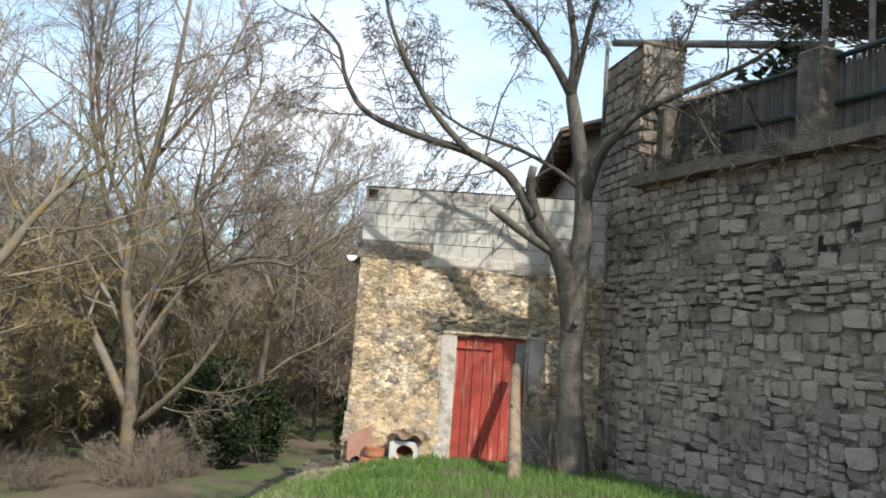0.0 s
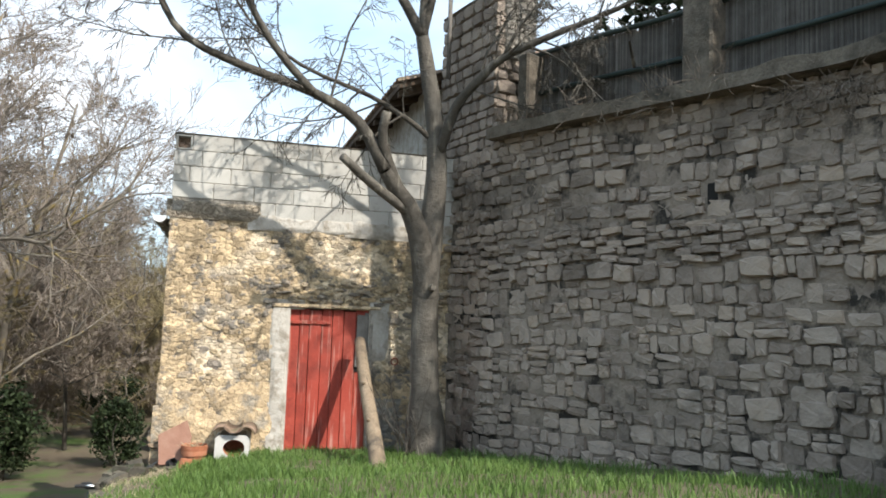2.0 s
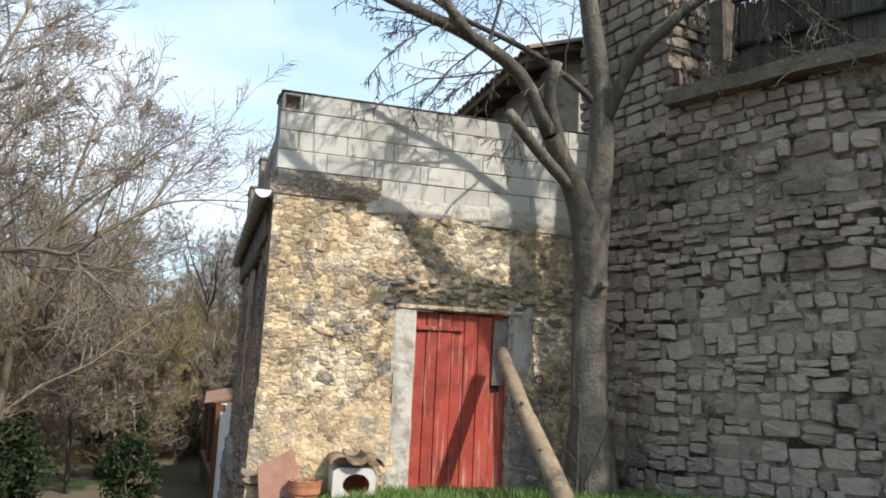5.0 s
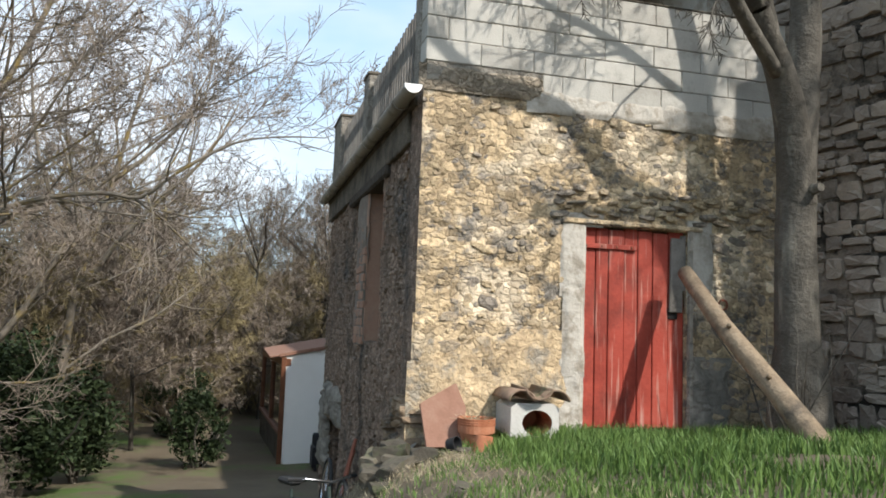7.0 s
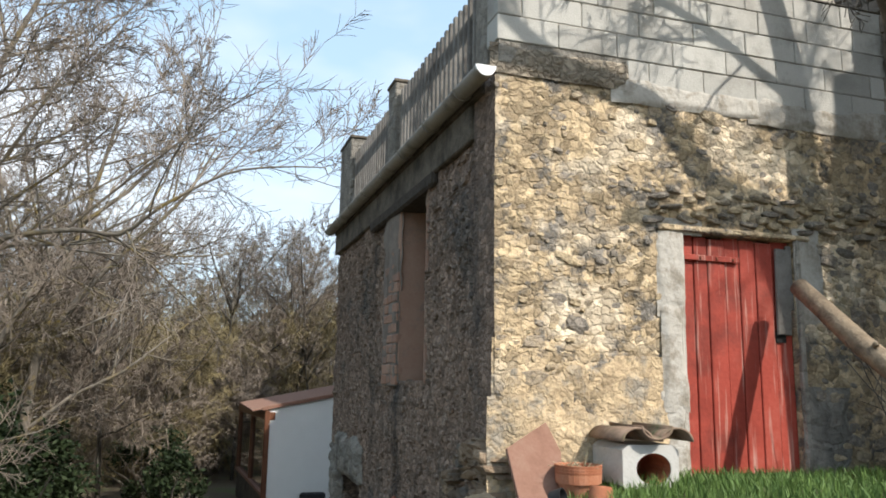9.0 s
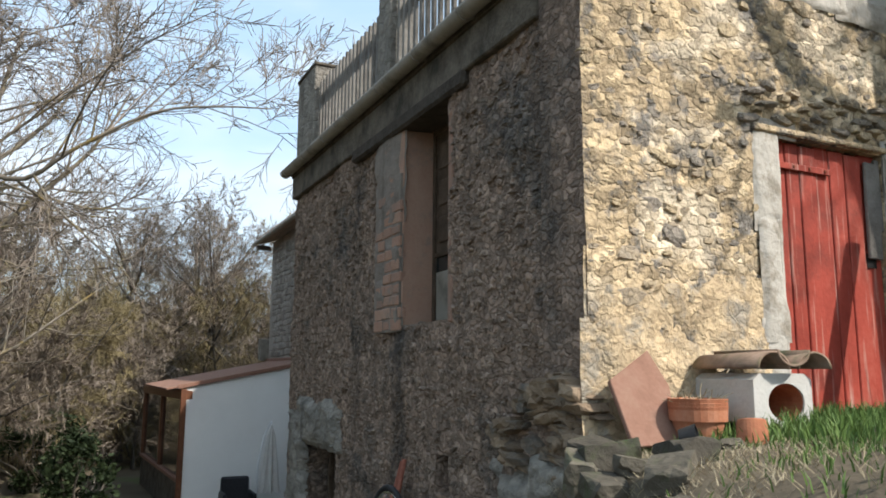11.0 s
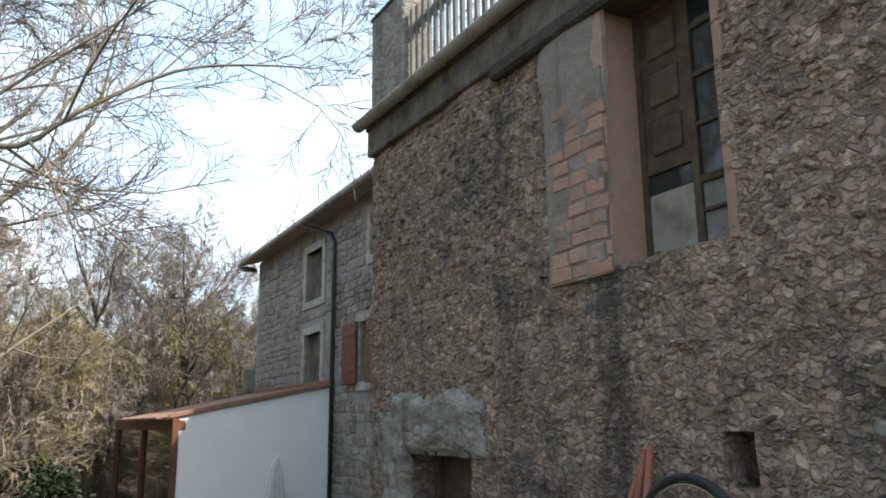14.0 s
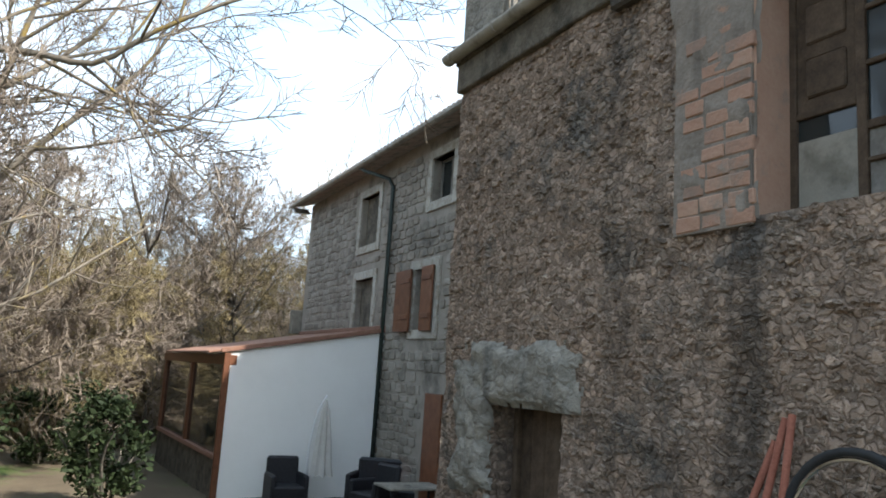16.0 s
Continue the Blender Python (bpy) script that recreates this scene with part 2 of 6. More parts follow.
M_DARKWOOD = mat("weathered_dark_wood", [(0.037, 0.025, 0.016), (0.083, 0.056, 0.037), (0.141, 0.101, 0.069)], 9, bump=0.5, fine=60)
M_BRICK = mat("hollow_brick", [(0.22, 0.158, 0.124), (0.34, 0.195, 0.135), (0.41, 0.265, 0.19)], 5, bump=0.6, fine=40, vary=0.8, grime=((0.23, 0.188, 0.152), 3.4, 0.53, 0.68))
# near-black colour that stands in for the shade inside holes and gaps
M_DARK = mat("painted_void", [(0.012, 0.011, 0.010), (0.025, 0.022, 0.02)], 4, bump=0.0)
M_ZINC = mat("weathered_gutter", [(0.20, 0.18, 0.145), (0.33, 0.30, 0.25)], 4, rough=0.6, bump=0.1, grime=((0.12, 0.105, 0.08), 3, 0.5, 0.7))
M_PVC = mat("white_gutter_end", [(0.75, 0.75, 0.74), (0.8, 0.8, 0.79)], 5, rough=0.4, bump=0.0)
M_RATTAN = mat("black_rattan", [(0.012, 0.012, 0.014), (0.03, 0.03, 0.034)], 20, rough=0.5, bump=0.3)
M_RUBBER = mat("black_rubber", [(0.012, 0.012, 0.013), (0.03, 0.03, 0.03)], 20, rough=0.7, bump=0.1)
M_CHROME = mat("worn_chrome", [(0.45, 0.46, 0.48), (0.62, 0.63, 0.65)], 12, rough=0.25, metal=1.0, bump=0.0)
M_CLOTH = mat("cream_canvas", [(0.50, 0.47, 0.43), (0.66, 0.63, 0.58)], 5, bump=0.2)
M_CUSHION = mat("red_cushion", [(0.42, 0.015, 0.03), (0.55, 0.03, 0.05)], 8, bump=0.1)
M_RUST = mat("rusty_red_iron", [(0.16, 0.05, 0.03), (0.30, 0.11, 0.07)], 15, bump=0.3)
M_DRYGRASS = mat("dry_stalks", [(0.22, 0.18, 0.11), (0.36, 0.30, 0.19), (0.46, 0.40, 0.28)], 3, bump=0.0, vary=0.6)
M_PROP = mat("brown_post_wood", [(0.13, 0.095, 0.065), (0.24, 0.18, 0.12), (0.35, 0.275, 0.19)], 7, bump=0.9, fine=45, grime=((0.10, 0.08, 0.06), 5, 0.5, 0.66))
M_ROCK = mat("mossy_rock", [(0.032, 0.028, 0.021), (0.080, 0.069, 0.052), (0.152, 0.133, 0.100)], 5, bump=1.0, fine=25, dist=0.03, vary=0.5, grime=((0.06, 0.075, 0.03), 4, 0.5, 0.65))
M_BED = mat("brown_mortar_bed", [(0.22, 0.18, 0.132), (0.33, 0.275, 0.205), (0.42, 0.355, 0.27)], 5, bump=1.0, fine=30, dist=0.05, pebbles=(14, 1.3, 0.7, 0.3, 0.7))
M_CHAR = mat("charred_timber", [(0.022, 0.017, 0.013), (0.05, 0.04, 0.031), (0.085, 0.07, 0.055)], 8, bump=1.0, fine=40, dist=0.03)
M_LEDGE = mat("brown_sandstone", [(0.13, 0.092, 0.06), (0.26, 0.185, 0.12), (0.37, 0.275, 0.185)], 5, bump=1.0, fine=30, dist=0.05, vary=0.6, grime=((0.12, 0.102, 0.082), 2.5, 0.48, 0.60))
M_PALEBARK = mat("pale_lichen_bark", [(0.095, 0.08, 0.06), (0.175, 0.15, 0.118), (0.27, 0.24, 0.195)], 5, bump=0.8, fine=30, vary=0.4, grime=((0.23, 0.165, 0.05), 2.2, 0.52, 0.64))
M_GLASS = bpy.data.materials.new("window_glass")
M_GLASS.use_nodes = True
_p = M_GLASS.node_tree.nodes["Principled BSDF"]
_p.inputs["Base Color"].default_value, _p.inputs["Roughness"].default_value = (0.02, 0.025, 0.025, 1), 0.05
_p.inputs["Specular IOR Level"].default_value = 0.6


# ---- building helpers ----
def obj(name, data, material, m=None, parent=None, label=""):
    if isinstance(data, bmesh.types.BMesh):
        me = bpy.data.meshes.new(name)
        data.to_mesh(me)
        data.free()
    elif isinstance(data, tuple):
        me = bpy.data.meshes.new(name)
        me.from_pydata([tuple(v) for v in data[0]], [], [tuple(f) for f in data[1]])
        me.update()
    else:
        me = data
    if material and not me.materials:
        me.materials.append(material)
    ob = new(name, me)
    if parent is not None:
        ob.parent = parent
    if m is not None:
        ob.matrix_basis = m
    if label:
        ob["label"] = label
    return ob


def part(name, data, material, parent, label="", m=None):
    return obj(name, data, material, m, parent, label)


def empty(name, m, label, category, group="", kind=""):
    e = new(name)
    e.empty_display_size = 0.1
    e.matrix_basis = m
    return tagged(e, label, category, group, kind)


def smooth(me, angle=None):
    for p in me.polygons:
        p.use_smooth = True
    return me


def box(x0, y0, z0, x1, y1, z1, bevel=0.0, bm=None, m=None, jitter=0.0):
    """A box between two corners, its edges bevelled."""
    b = bmesh.new()
    bmesh.ops.create_cube(b, size=1.0)
    for v in b.verts:
        v.co = Vector(((v.co.x + .5) * (x1 - x0) + x0, (v.co.y + .5) * (y1 - y0) + y0, (v.co.z + .5) * (z1 - z0) + z0))
        if jitter:
            v.co += Vector([random.uniform(-jitter, jitter) for _ in range(3)])
    if bevel:
        bmesh.ops.bevel(b, geom=b.edges[:], offset=bevel, segments=1, affect="EDGES")
    if m is not None:
        b.transform(m)
    if bm is None:
        return b
    me = bpy.data.meshes.new("tmp")
    b.to_mesh(me)
    b.free()
    bm.from_mesh(me)
    bpy.data.meshes.remove(me)
    return bm


def tube(points, radii, sides=8, closed=True):
    """Verts and faces of a tapered tube along points."""
    pts = [Vector(p) for p in points]
    verts, faces = [], []
    ref = Vector((0.31, 0.17, 0.93)).normalized()
    for i, p in enumerate(pts):
        d = (pts[min(i + 1, len(pts) - 1)] - pts[max(i - 1, 0)]).normalized()
        a = d.cross(ref)
        a = a.normalized() if a.length > 1e-3 else Vector((1, 0, 0))
        b = d.cross(a)
        for k in range(sides):
            t = 2 * math.pi * k / sides
            verts.append(p + (a * math.cos(t) + b * math.sin(t)) * radii[i])
    for i in range(len(pts) - 1):
        for k in range(sides):
            j = (k + 1) % sides
            faces.append((i * sides + k, i * sides + j, (i + 1) * sides + j, (i + 1) * sides + k))
    if closed:
        faces.append(tuple(range(sides))[::-1])
        faces.append(tuple(range((len(pts) - 1) * sides, len(pts) * sides)))
    return verts, faces


def join(*parts):
    verts, faces = [], []
    for v, f in parts:
        o = len(verts)
        verts.extend(v)
        faces.extend(tuple(i + o for i in q) for q in f)
    return verts, faces


def tube_obj(name, points, radii, sides, material, parent=None, m=None, label=""):
    if not isinstance(radii, (list, tuple)):
        radii = [radii] * len(points)
    ob = obj(name, tube(points, radii, sides), material, m, parent, label)
    smooth(ob.data)
    return ob


def relief(x, z, length, rough):
    p = Vector((x, z, length))
    n = rough * (0.6 + 1.4 * noise.noise(p * 1.7))
    return n + 0.55 * rough * (noise.noise(p * 7) + 0.8 * noise.noise(p * 15) + 0.6 * noise.noise(p * 33))


def slab_with_holes(name, length, z0, z1, depth, holes, material, m, step=0.22, rough=0.02, side=1.0):
    """A thick upright wall along local x, outer face at y=0, body towards y=depth, with openings cut through."""
    xs, zs = {0.0, length}, {z0, z1}
    for a, b, c, d in holes:
        xs |= {a, b}; zs |= {c, d}
    def fill(s):
        s = sorted(s); out = [s[0]]
        for v in s[1:]:
            k = max(1, int(math.ceil((v - out[-1]) / step)))
            lo = out[-1]
            out += [lo + (v - lo) * (i + 1) / k for i in range(k)]
        return out
    X, Z = fill(xs), fill(zs)
    solid = lambda i, k: 0 <= i < len(X) - 1 and 0 <= k < len(Z) - 1 and not any(a - 1e-6 <= X[i] and X[i + 1] <= b + 1e-6 and c - 1e-6 <= Z[k] and Z[k + 1] <= d + 1e-6 for a, b, c, d in holes)
    verts, faces, index = [], [], {}
    def vert(i, k, back):
        key = (i, k, back)
        if key not in index:
            index[key] = len(verts)
            n = 0.0 if back else relief(X[i], Z[k], length, rough)
            verts.append((X[i], depth if back else n, Z[k]))
        return index[key]
    for i in range(len(X) - 1):
        for k in range(len(Z) - 1):
            if not solid(i, k):
                continue
            faces.append((vert(i, k, 0), vert(i + 1, k, 0), vert(i + 1, k + 1, 0), vert(i, k + 1, 0)))
            faces.append((vert(i, k, 1), vert(i, k + 1, 1), vert(i + 1, k + 1, 1), vert(i + 1, k, 1)))
            for di, dk, a, b in ((-1, 0, (i, k + 1), (i, k)), (1, 0, (i + 1, k), (i + 1, k + 1)), (0, -1, (i, k), (i + 1, k)), (0, 1, (i + 1, k + 1), (i, k + 1))):
                if not solid(i + di, k + dk):
                    faces.append((vert(*a, 0), vert(*a, 1), vert(*b, 1), vert(*b, 0)))
    return obj(name, (verts, faces), material, m)


# ---- loose stone shapes, shared by the walls ----
def stone_mesh(name, seed, material, power=5.0, jit=0.06, sides=10, inset=(0.08, 0.26), bulge=1.0):
    """A stone: a rounded, uneven outline with a rough flat front and broken edges, open at the back."""
    rnd_ = random.Random(seed)
    rings = []
    shape = []
    for k in range(sides):
        a = 2 * math.pi * (k + rnd_.uniform(-0.22, 0.22)) / sides
        if power > 7 and k % 3 == 1:
            # blocky stones keep their corners
            a = math.pi / 4 + (k // 3) * math.pi / 2 + rnd_.uniform(-0.12, 0.12)
        c, s = math.cos(a), math.sin(a)
        r = 0.5 / (abs(c) ** power + abs(s) ** power) ** (1 / power) * (1 - rnd_.uniform(0, 2 * jit))
        shape.append((r * c, r * s))
    lip = [1 - rnd_.uniform(*inset) for _ in shape]
    verts = [(x, 0.5, z) for x, z in shape] + [(x, -0.22 + bulge * rnd_.uniform(-0.12, 0.1), z) for x, z in shape]
    verts += [(x * q, -0.42 + bulge * rnd_.uniform(-0.12, 0.1), z * q) for (x, z), q in zip(shape, lip)]
    verts.append((rnd_.uniform(-0.15, 0.15), -0.46 + bulge * rnd_.uniform(-0.08, 0.06) * (0.5 if power > 7 else 1.5), rnd_.uniform(-0.15, 0.15)))
    faces = []
    for k in range(sides):
        j_ = (k + 1) % sides
        faces.append((k, j_, sides + j_, sides + k))
        faces.append((sides + k, sides + j_, 2 * sides + j_, 2 * sides + k))
        faces.append((2 * sides + k, 2 * sides + j_, 3 * sides))
    me = bpy.data.meshes.new(name)
    me.from_pydata(verts, [], faces)
    me.update()
    me.materials.append(material)
    return me


def rubble_rows(x0, x1, z0, z1, hmin, hmax, wmin, wmax, skip, rnd, holes=(), margin=0.02):
    """Uneven courses of stones: (x, z, width, height, turn)."""
    out, z = [], z0
    while z < z1:
        h = rnd.uniform(hmin, hmax)
        x = x0 - rnd.uniform(0, wmin)
        while x < x1:
            w = rnd.uniform(wmin, wmax)
            hh = h * rnd.uniform(0.8, 1.08)
            cx, cz = x + w / 2, z + h / 2 + rnd.uniform(-0.15, 0.15) * h
            clear = all(not (a - w / 2 - margin < cx < b + w / 2 + margin and c - hh / 2 - margin < cz < d + hh / 2 + margin) for a, b, c, d in holes)
            if clear and rnd.random() > skip and cx - w / 2 > x0 - 0.02 and cx + w / 2 < x1 + 0.02 and cz + hh / 2 < z1 + 0.03:
                out.append((cx, cz, w, hh, rnd.uniform(-1, 1)))
            x += w
        z += h
    return out


def wander(start, way, length, r0, r1, rnd, segs=5, wob=0.18, lift=0.0):
    pts, rad, p, d = [Vector(start)], [r0], Vector(start), Vector(way).normalized()
    for i in range(segs):
        d = (d + Vector((rnd.uniform(-wob, wob), rnd.uniform(-wob, wob), rnd.uniform(-wob, wob) + lift))).normalized()
        p = p + d * (length / segs)
        pts.append(p.copy())
        rad.append(r0 + (r1 - r0) * (i + 1) / segs)
    return pts, rad


def along(pts, t):
    f = t * (len(pts) - 1)
    i = min(int(f), len(pts) - 2)
    return pts[i].lerp(pts[i + 1], f - i), (pts[i + 1] - pts[i]).normalized(), i


def sprout(limbs, rnd, counts, ratio=0.55, angle=(30, 65), lift=0.04, rmin=0.004, wob=0.2, sides=(7, 5, 3), first=0.2, droop=0.0, tipsegs=3):
    """Grows side branches, order by order, from given limbs: (points, radii). Returns thick and thin tubes."""
    thick, thin, level = [], [], [(p, r, sum((b - a).length for a, b in zip(p[:-1], p[1:]))) for p, r in limbs]
    for p, r, _ in level:
        thick.append((p, r, 9))
    for order, count in enumerate(counts):
        nxt = []
        for pts, rad, length in level:
            n = max(1, int(count * rnd.uniform(0.75, 1.25)))
            for i in range(n):
                t = first + (1 - first) * (i + rnd.random()) / n
                q, d, k = along(pts, min(0.995, t))
                side = Vector((rnd.gauss(0, 1), rnd.gauss(0, 1), rnd.gauss(0, 1)))
                side = (side - d * side.dot(d)).normalized()
                a = radians(rnd.uniform(*angle))
                way = d * math.cos(a) + side * math.sin(a) + Vector((0, 0, lift * 4 - droop * order))
                ln = length * ratio * rnd.uniform(0.55, 1.15) * (1.15 - 0.55 * t)
                r0 = max(rmin, min(rad[k] * 0.6, ln * 0.0105))
                segs = 4 if order < len(counts) - 2 else 3 if order < len(counts) - 1 else tipsegs
                p2, r2 = wander(q, way, ln, r0, max(rmin * 0.7, r0 * 0.3), rnd, segs, wob, lift - droop * 0.1 * order)
                nxt.append((p2, r2, ln))
                (thick if r0 > 0.018 else thin).append((p2, r2, sides[min(order + 1, 2)] if r0 < 0.03 else sides[min(order, 2)]))
        level = nxt
    return thick, thin


def twig_ribbons(items):
    """Far twigs as narrow tapering blades."""
    verts, faces = [], []
    up = Vector((0.2, 0.1, 1.0))
    for n, (pts, rad, _) in enumerate(items):
        d = (pts[-1] - pts[0])
        w = d.cross(up if n % 3 else Vector((1, 0.3, 0)))
        w = w.normalized() if w.length > 1e-4 else Vector((1, 0, 0))
        o = len(verts)
        for p, r in zip(pts[:-1], rad):
            verts += [p - w * r, p + w * r]
        verts.append(pts[-1])
        k = len(pts) - 1
        for i in range(k - 1):
            faces.append((o + i * 2, o + i * 2 + 1, o + i * 2 + 3, o + i * 2 + 2))
        faces.append((o + (k - 1) * 2, o + (k - 1) * 2 + 1, o + k * 2))
    return verts, faces


def tubes_mesh(items):
    return join(*[tube(p, r, s, False) for p, r, s in items])


def bezier_smooth(pts, n=3):
    """Catmull-Rom through the points."""
    P = [Vector(p) for p in pts]
    out = []
    for i in range(len(P) - 1):
        a, b, c, d = P[max(i - 1, 0)], P[i], P[i + 1], P[min(i + 2, len(P) - 1)]
        for k in range(n):
            t = k / n
            out.append(0.5 * ((2 * b) + (c - a) * t + (2 * a - 5 * b + 4 * c - d) * t * t + (3 * b - a - 3 * c + d) * t ** 3))
    out.append(P[-1])
    return out


def limb(pts, r0, r1, n=3):
    p = bezier_smooth(pts, n)
    return p, [r0 + (r1 - r0) * (i / (len(p) - 1)) ** 0.8 for i in range(len(p))]




# ---- ground ----
def lerp(x, xs, ys):
    return float(np.interp(x, xs, ys))


PATH_Y = [-60, -6, 0, 1.9, 3.5, 5.4, 6.2, 7.9, 9.7, 11.2, 15, 20, 26, 30, 60, 400]
PATH_Z = [3.0, 0.5, 0.0, -0.42, -0.78, -1.22, -1.36, -1.75, -2.15, -2.38, -2.65, -3.05, -3.65, -3.8, -4.0, -4.0]


def terrace_edge(y):
    return lerp(y, [-10, 0, 2, 4, 6, 8, 11.8], [1.5, 0.7, -0.2, -0.9, -1.3, -1.5, -1.45])


def path_edge(y):
    return lerp(y, [-10, 0, 2, 4, 6, 8, 10, 12], [0.6, 0.3, -0.8, -1.6, -2.5, -3.0, -3.1, -2.6])


def ground_z(x, y):
    low = lerp(y, PATH_Y, PATH_Z)
    low += 0.30 * max(0.0, min(1.0, (x + 3.4) / 1.4)) * max(0.0, min(1.0, (y - 11.0) / 1.0)) * max(0.0, min(1.0, (17.0 - y) / 2.5))
    if x < -5:
        low -= min(1.0, (-5 - x) * 0.12) * max(0.0, 1 - max(0.0, y - 10) / 25)
    high = lerp(y, [-10, 0, 5.5, 6.5, 9.5, 11.7], [0.3, 0.1, 0.02, -0.02, -0.40, -0.60])
    hi, lo = terrace_edge(y), path_edge(y)
    high -= 0.16 * max(0.0, min(1.0, (hi + 1.3 - x) / 1.3)) * max(0.0, min(1.0, (y - 2) / 3))
    t = min(1.0, max(0.0, (x - lo) / max(0.3, hi - lo)))
    t = t * t * (3 - 2 * t)
    if y > 11.45:
        t *= max(0.0, 1 - (y - 11.45) / 0.5) if x < -1.15 else 1.0
        if y > 13.0:
            t = 0.0
    z = low + (high - low) * t
    z += 0.05 * noise.noise(Vector((x * 0.9, y * 0.9, 0))) + 0.02 * noise.noise(Vector((x * 3, y * 3, 5)))
    far = max(abs(x), abs(y - 10))
    if far > 70:
        z += min(14.0, (far - 70) * 0.06) * (0.6 + 0.4 * noise.noise(Vector((x * 0.01, y * 0.01, 3))))
    return z


def spread(points):
    out = []
    for (a, b, s) in points:
        out += list(np.arange(a, b, s))
    return out


GX = spread([(-600, -100, 50), (-100, -30, 7), (-30, -9, 1.0), (-9, 5, 0.2), (5, 20, 1.5), (20, 100, 10), (100, 601, 50)])
GY = spread([(-600, -100, 50), (-100, -10, 10), (-10, -1, 1), (-1, 13, 0.2), (13, 30, 0.6), (30, 60, 2.5), (60, 120, 10), (120, 601, 50)])
gverts = [(x, y, ground_z(x, y)) for y in GY for x in GX]
nx = len(GX)
gfaces = [(j * nx + i, j * nx + i + 1, (j + 1) * nx + i + 1, (j + 1) * nx + i) for j in range(len(GY) - 1) for i in range(nx - 1)]
ground = tagged(obj("ground", (gverts, gfaces), M_GROUND), "uneven earth and turf with a trodden downhill path", "ground", kind="structure")
smooth(ground.data)

# ---- barn: walls in a frame of their own, x along the south face, y along the west face ----
BARN = pose(-1.235, 11.68, 0, 0, 0, -2.5)
SOUTH_HOLES = [(1.50, 2.58, -3.2, 1.25)]
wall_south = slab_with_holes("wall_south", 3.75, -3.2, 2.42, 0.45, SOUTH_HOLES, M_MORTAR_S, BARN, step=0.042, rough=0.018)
tagged(wall_south, "sunlit ochre rubble stone wall with crumbling mortar", "wall", kind="structure")
# the west wall runs along the barn's y; its outer face looks to -x
WEST = BARN @ pose(0.012, 6.4, 0, 0, 0, -90)
WIN = (6.4 - 2.70, 6.4 - 1.80, 0.10, 1.87)
LOWDOOR = (6.4 - 5.53, 6.4 - 4.49, -3.6, -1.07)
VENT = (6.4 - 1.95, 6.4 - 1.76, -1.18, -0.90)
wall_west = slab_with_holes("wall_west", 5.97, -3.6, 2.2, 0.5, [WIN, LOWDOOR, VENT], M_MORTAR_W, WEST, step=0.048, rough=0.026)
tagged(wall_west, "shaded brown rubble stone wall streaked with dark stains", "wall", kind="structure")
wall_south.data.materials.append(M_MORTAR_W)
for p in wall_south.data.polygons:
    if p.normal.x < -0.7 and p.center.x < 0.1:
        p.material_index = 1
wall_north = tagged(obj("wall_north", box(0.5, 5.95, -3.6, 6, 6.4, 2.2), M_MORTAR_W, BARN), "plain rubble end wall of the barn", "wall", kind="structure")
ceiling = tagged(obj("ceiling", box(0.02, 0.2, 2.2, 6, 6.38, 2.36), M_CONCRETE, BARN), "concrete roof terrace slab over the barn", "roof slab", kind="structure")
wall_east = tagged(obj("wall_east", box(5.6, 0.5, -3.6, 6, 5.95, 2.2), M_MORTAR_W, BARN), "plain inner end wall of the barn", "wall", kind="structure")

STONES_S = [stone_mesh("rubble_stone", 100 + i, M_RUBBLE_S, 2.8, 0.13, 8) for i in range(12)]
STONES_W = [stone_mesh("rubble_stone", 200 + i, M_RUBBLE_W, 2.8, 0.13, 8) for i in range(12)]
STONES_T = [stone_mesh("wall_stone", 300 + i, M_STONE, 7.4, 0.085, 12, (0.03, 0.16), 0.6) for i in range(18)]


def lay(stones, shapes, wall, place, depth, rnd, near, most=300, name="stone", turn=9, fill=(0.97, 0.95)):
    """Stones as pieces of a wall: those nearest the path single, the rest joined."""
    stones = sorted(stones, key=near)
    verts, faces = [], []
    for i, s in enumerate(stones):
        cx, cz, w, h, a = s
        me = rnd.choice(shapes)
        m = place(cx, cz) @ pose(0, 0, 0, 0, a * turn, 0) @ Matrix.Diagonal((w * fill[0], depth * rnd.uniform(0.7, 1.3), h * fill[1], 1))
        if i < most:
            part(name, me, None, wall, m=m)
        else:
            o = len(verts)
            verts.extend(m @ v.co for v in me.vertices)
            faces.extend(tuple(k + o for k in p.vertices) for p in me.polygons)
    if verts:
        rest = part(name, (verts, faces), shapes[0].materials[0], wall)
        rest["kind"] = "stuff"
        if shapes[0].polygons[0].use_smooth:
            smooth(rest.data)


def terrace_line(s):
    """Plan of the retaining wall, by metres along it from the barn's corner."""
    xs = [2.42, 2.62, 3.21, 3.56, 3.86, 4.28, 4.70, 5.05, 5.30, 5.45, 5.5]
    ys = [11.6, 10.55, 9.07, 8.42, 7.68, 6.49, 5.00, 3.50, 2.0, 0.0, -6.0]
    d = np.concatenate([[0], np.cumsum(np.hypot(np.diff(xs), np.diff(ys)))])
    return Vector((np.interp(s, d, xs), np.interp(s, d, ys), 0))


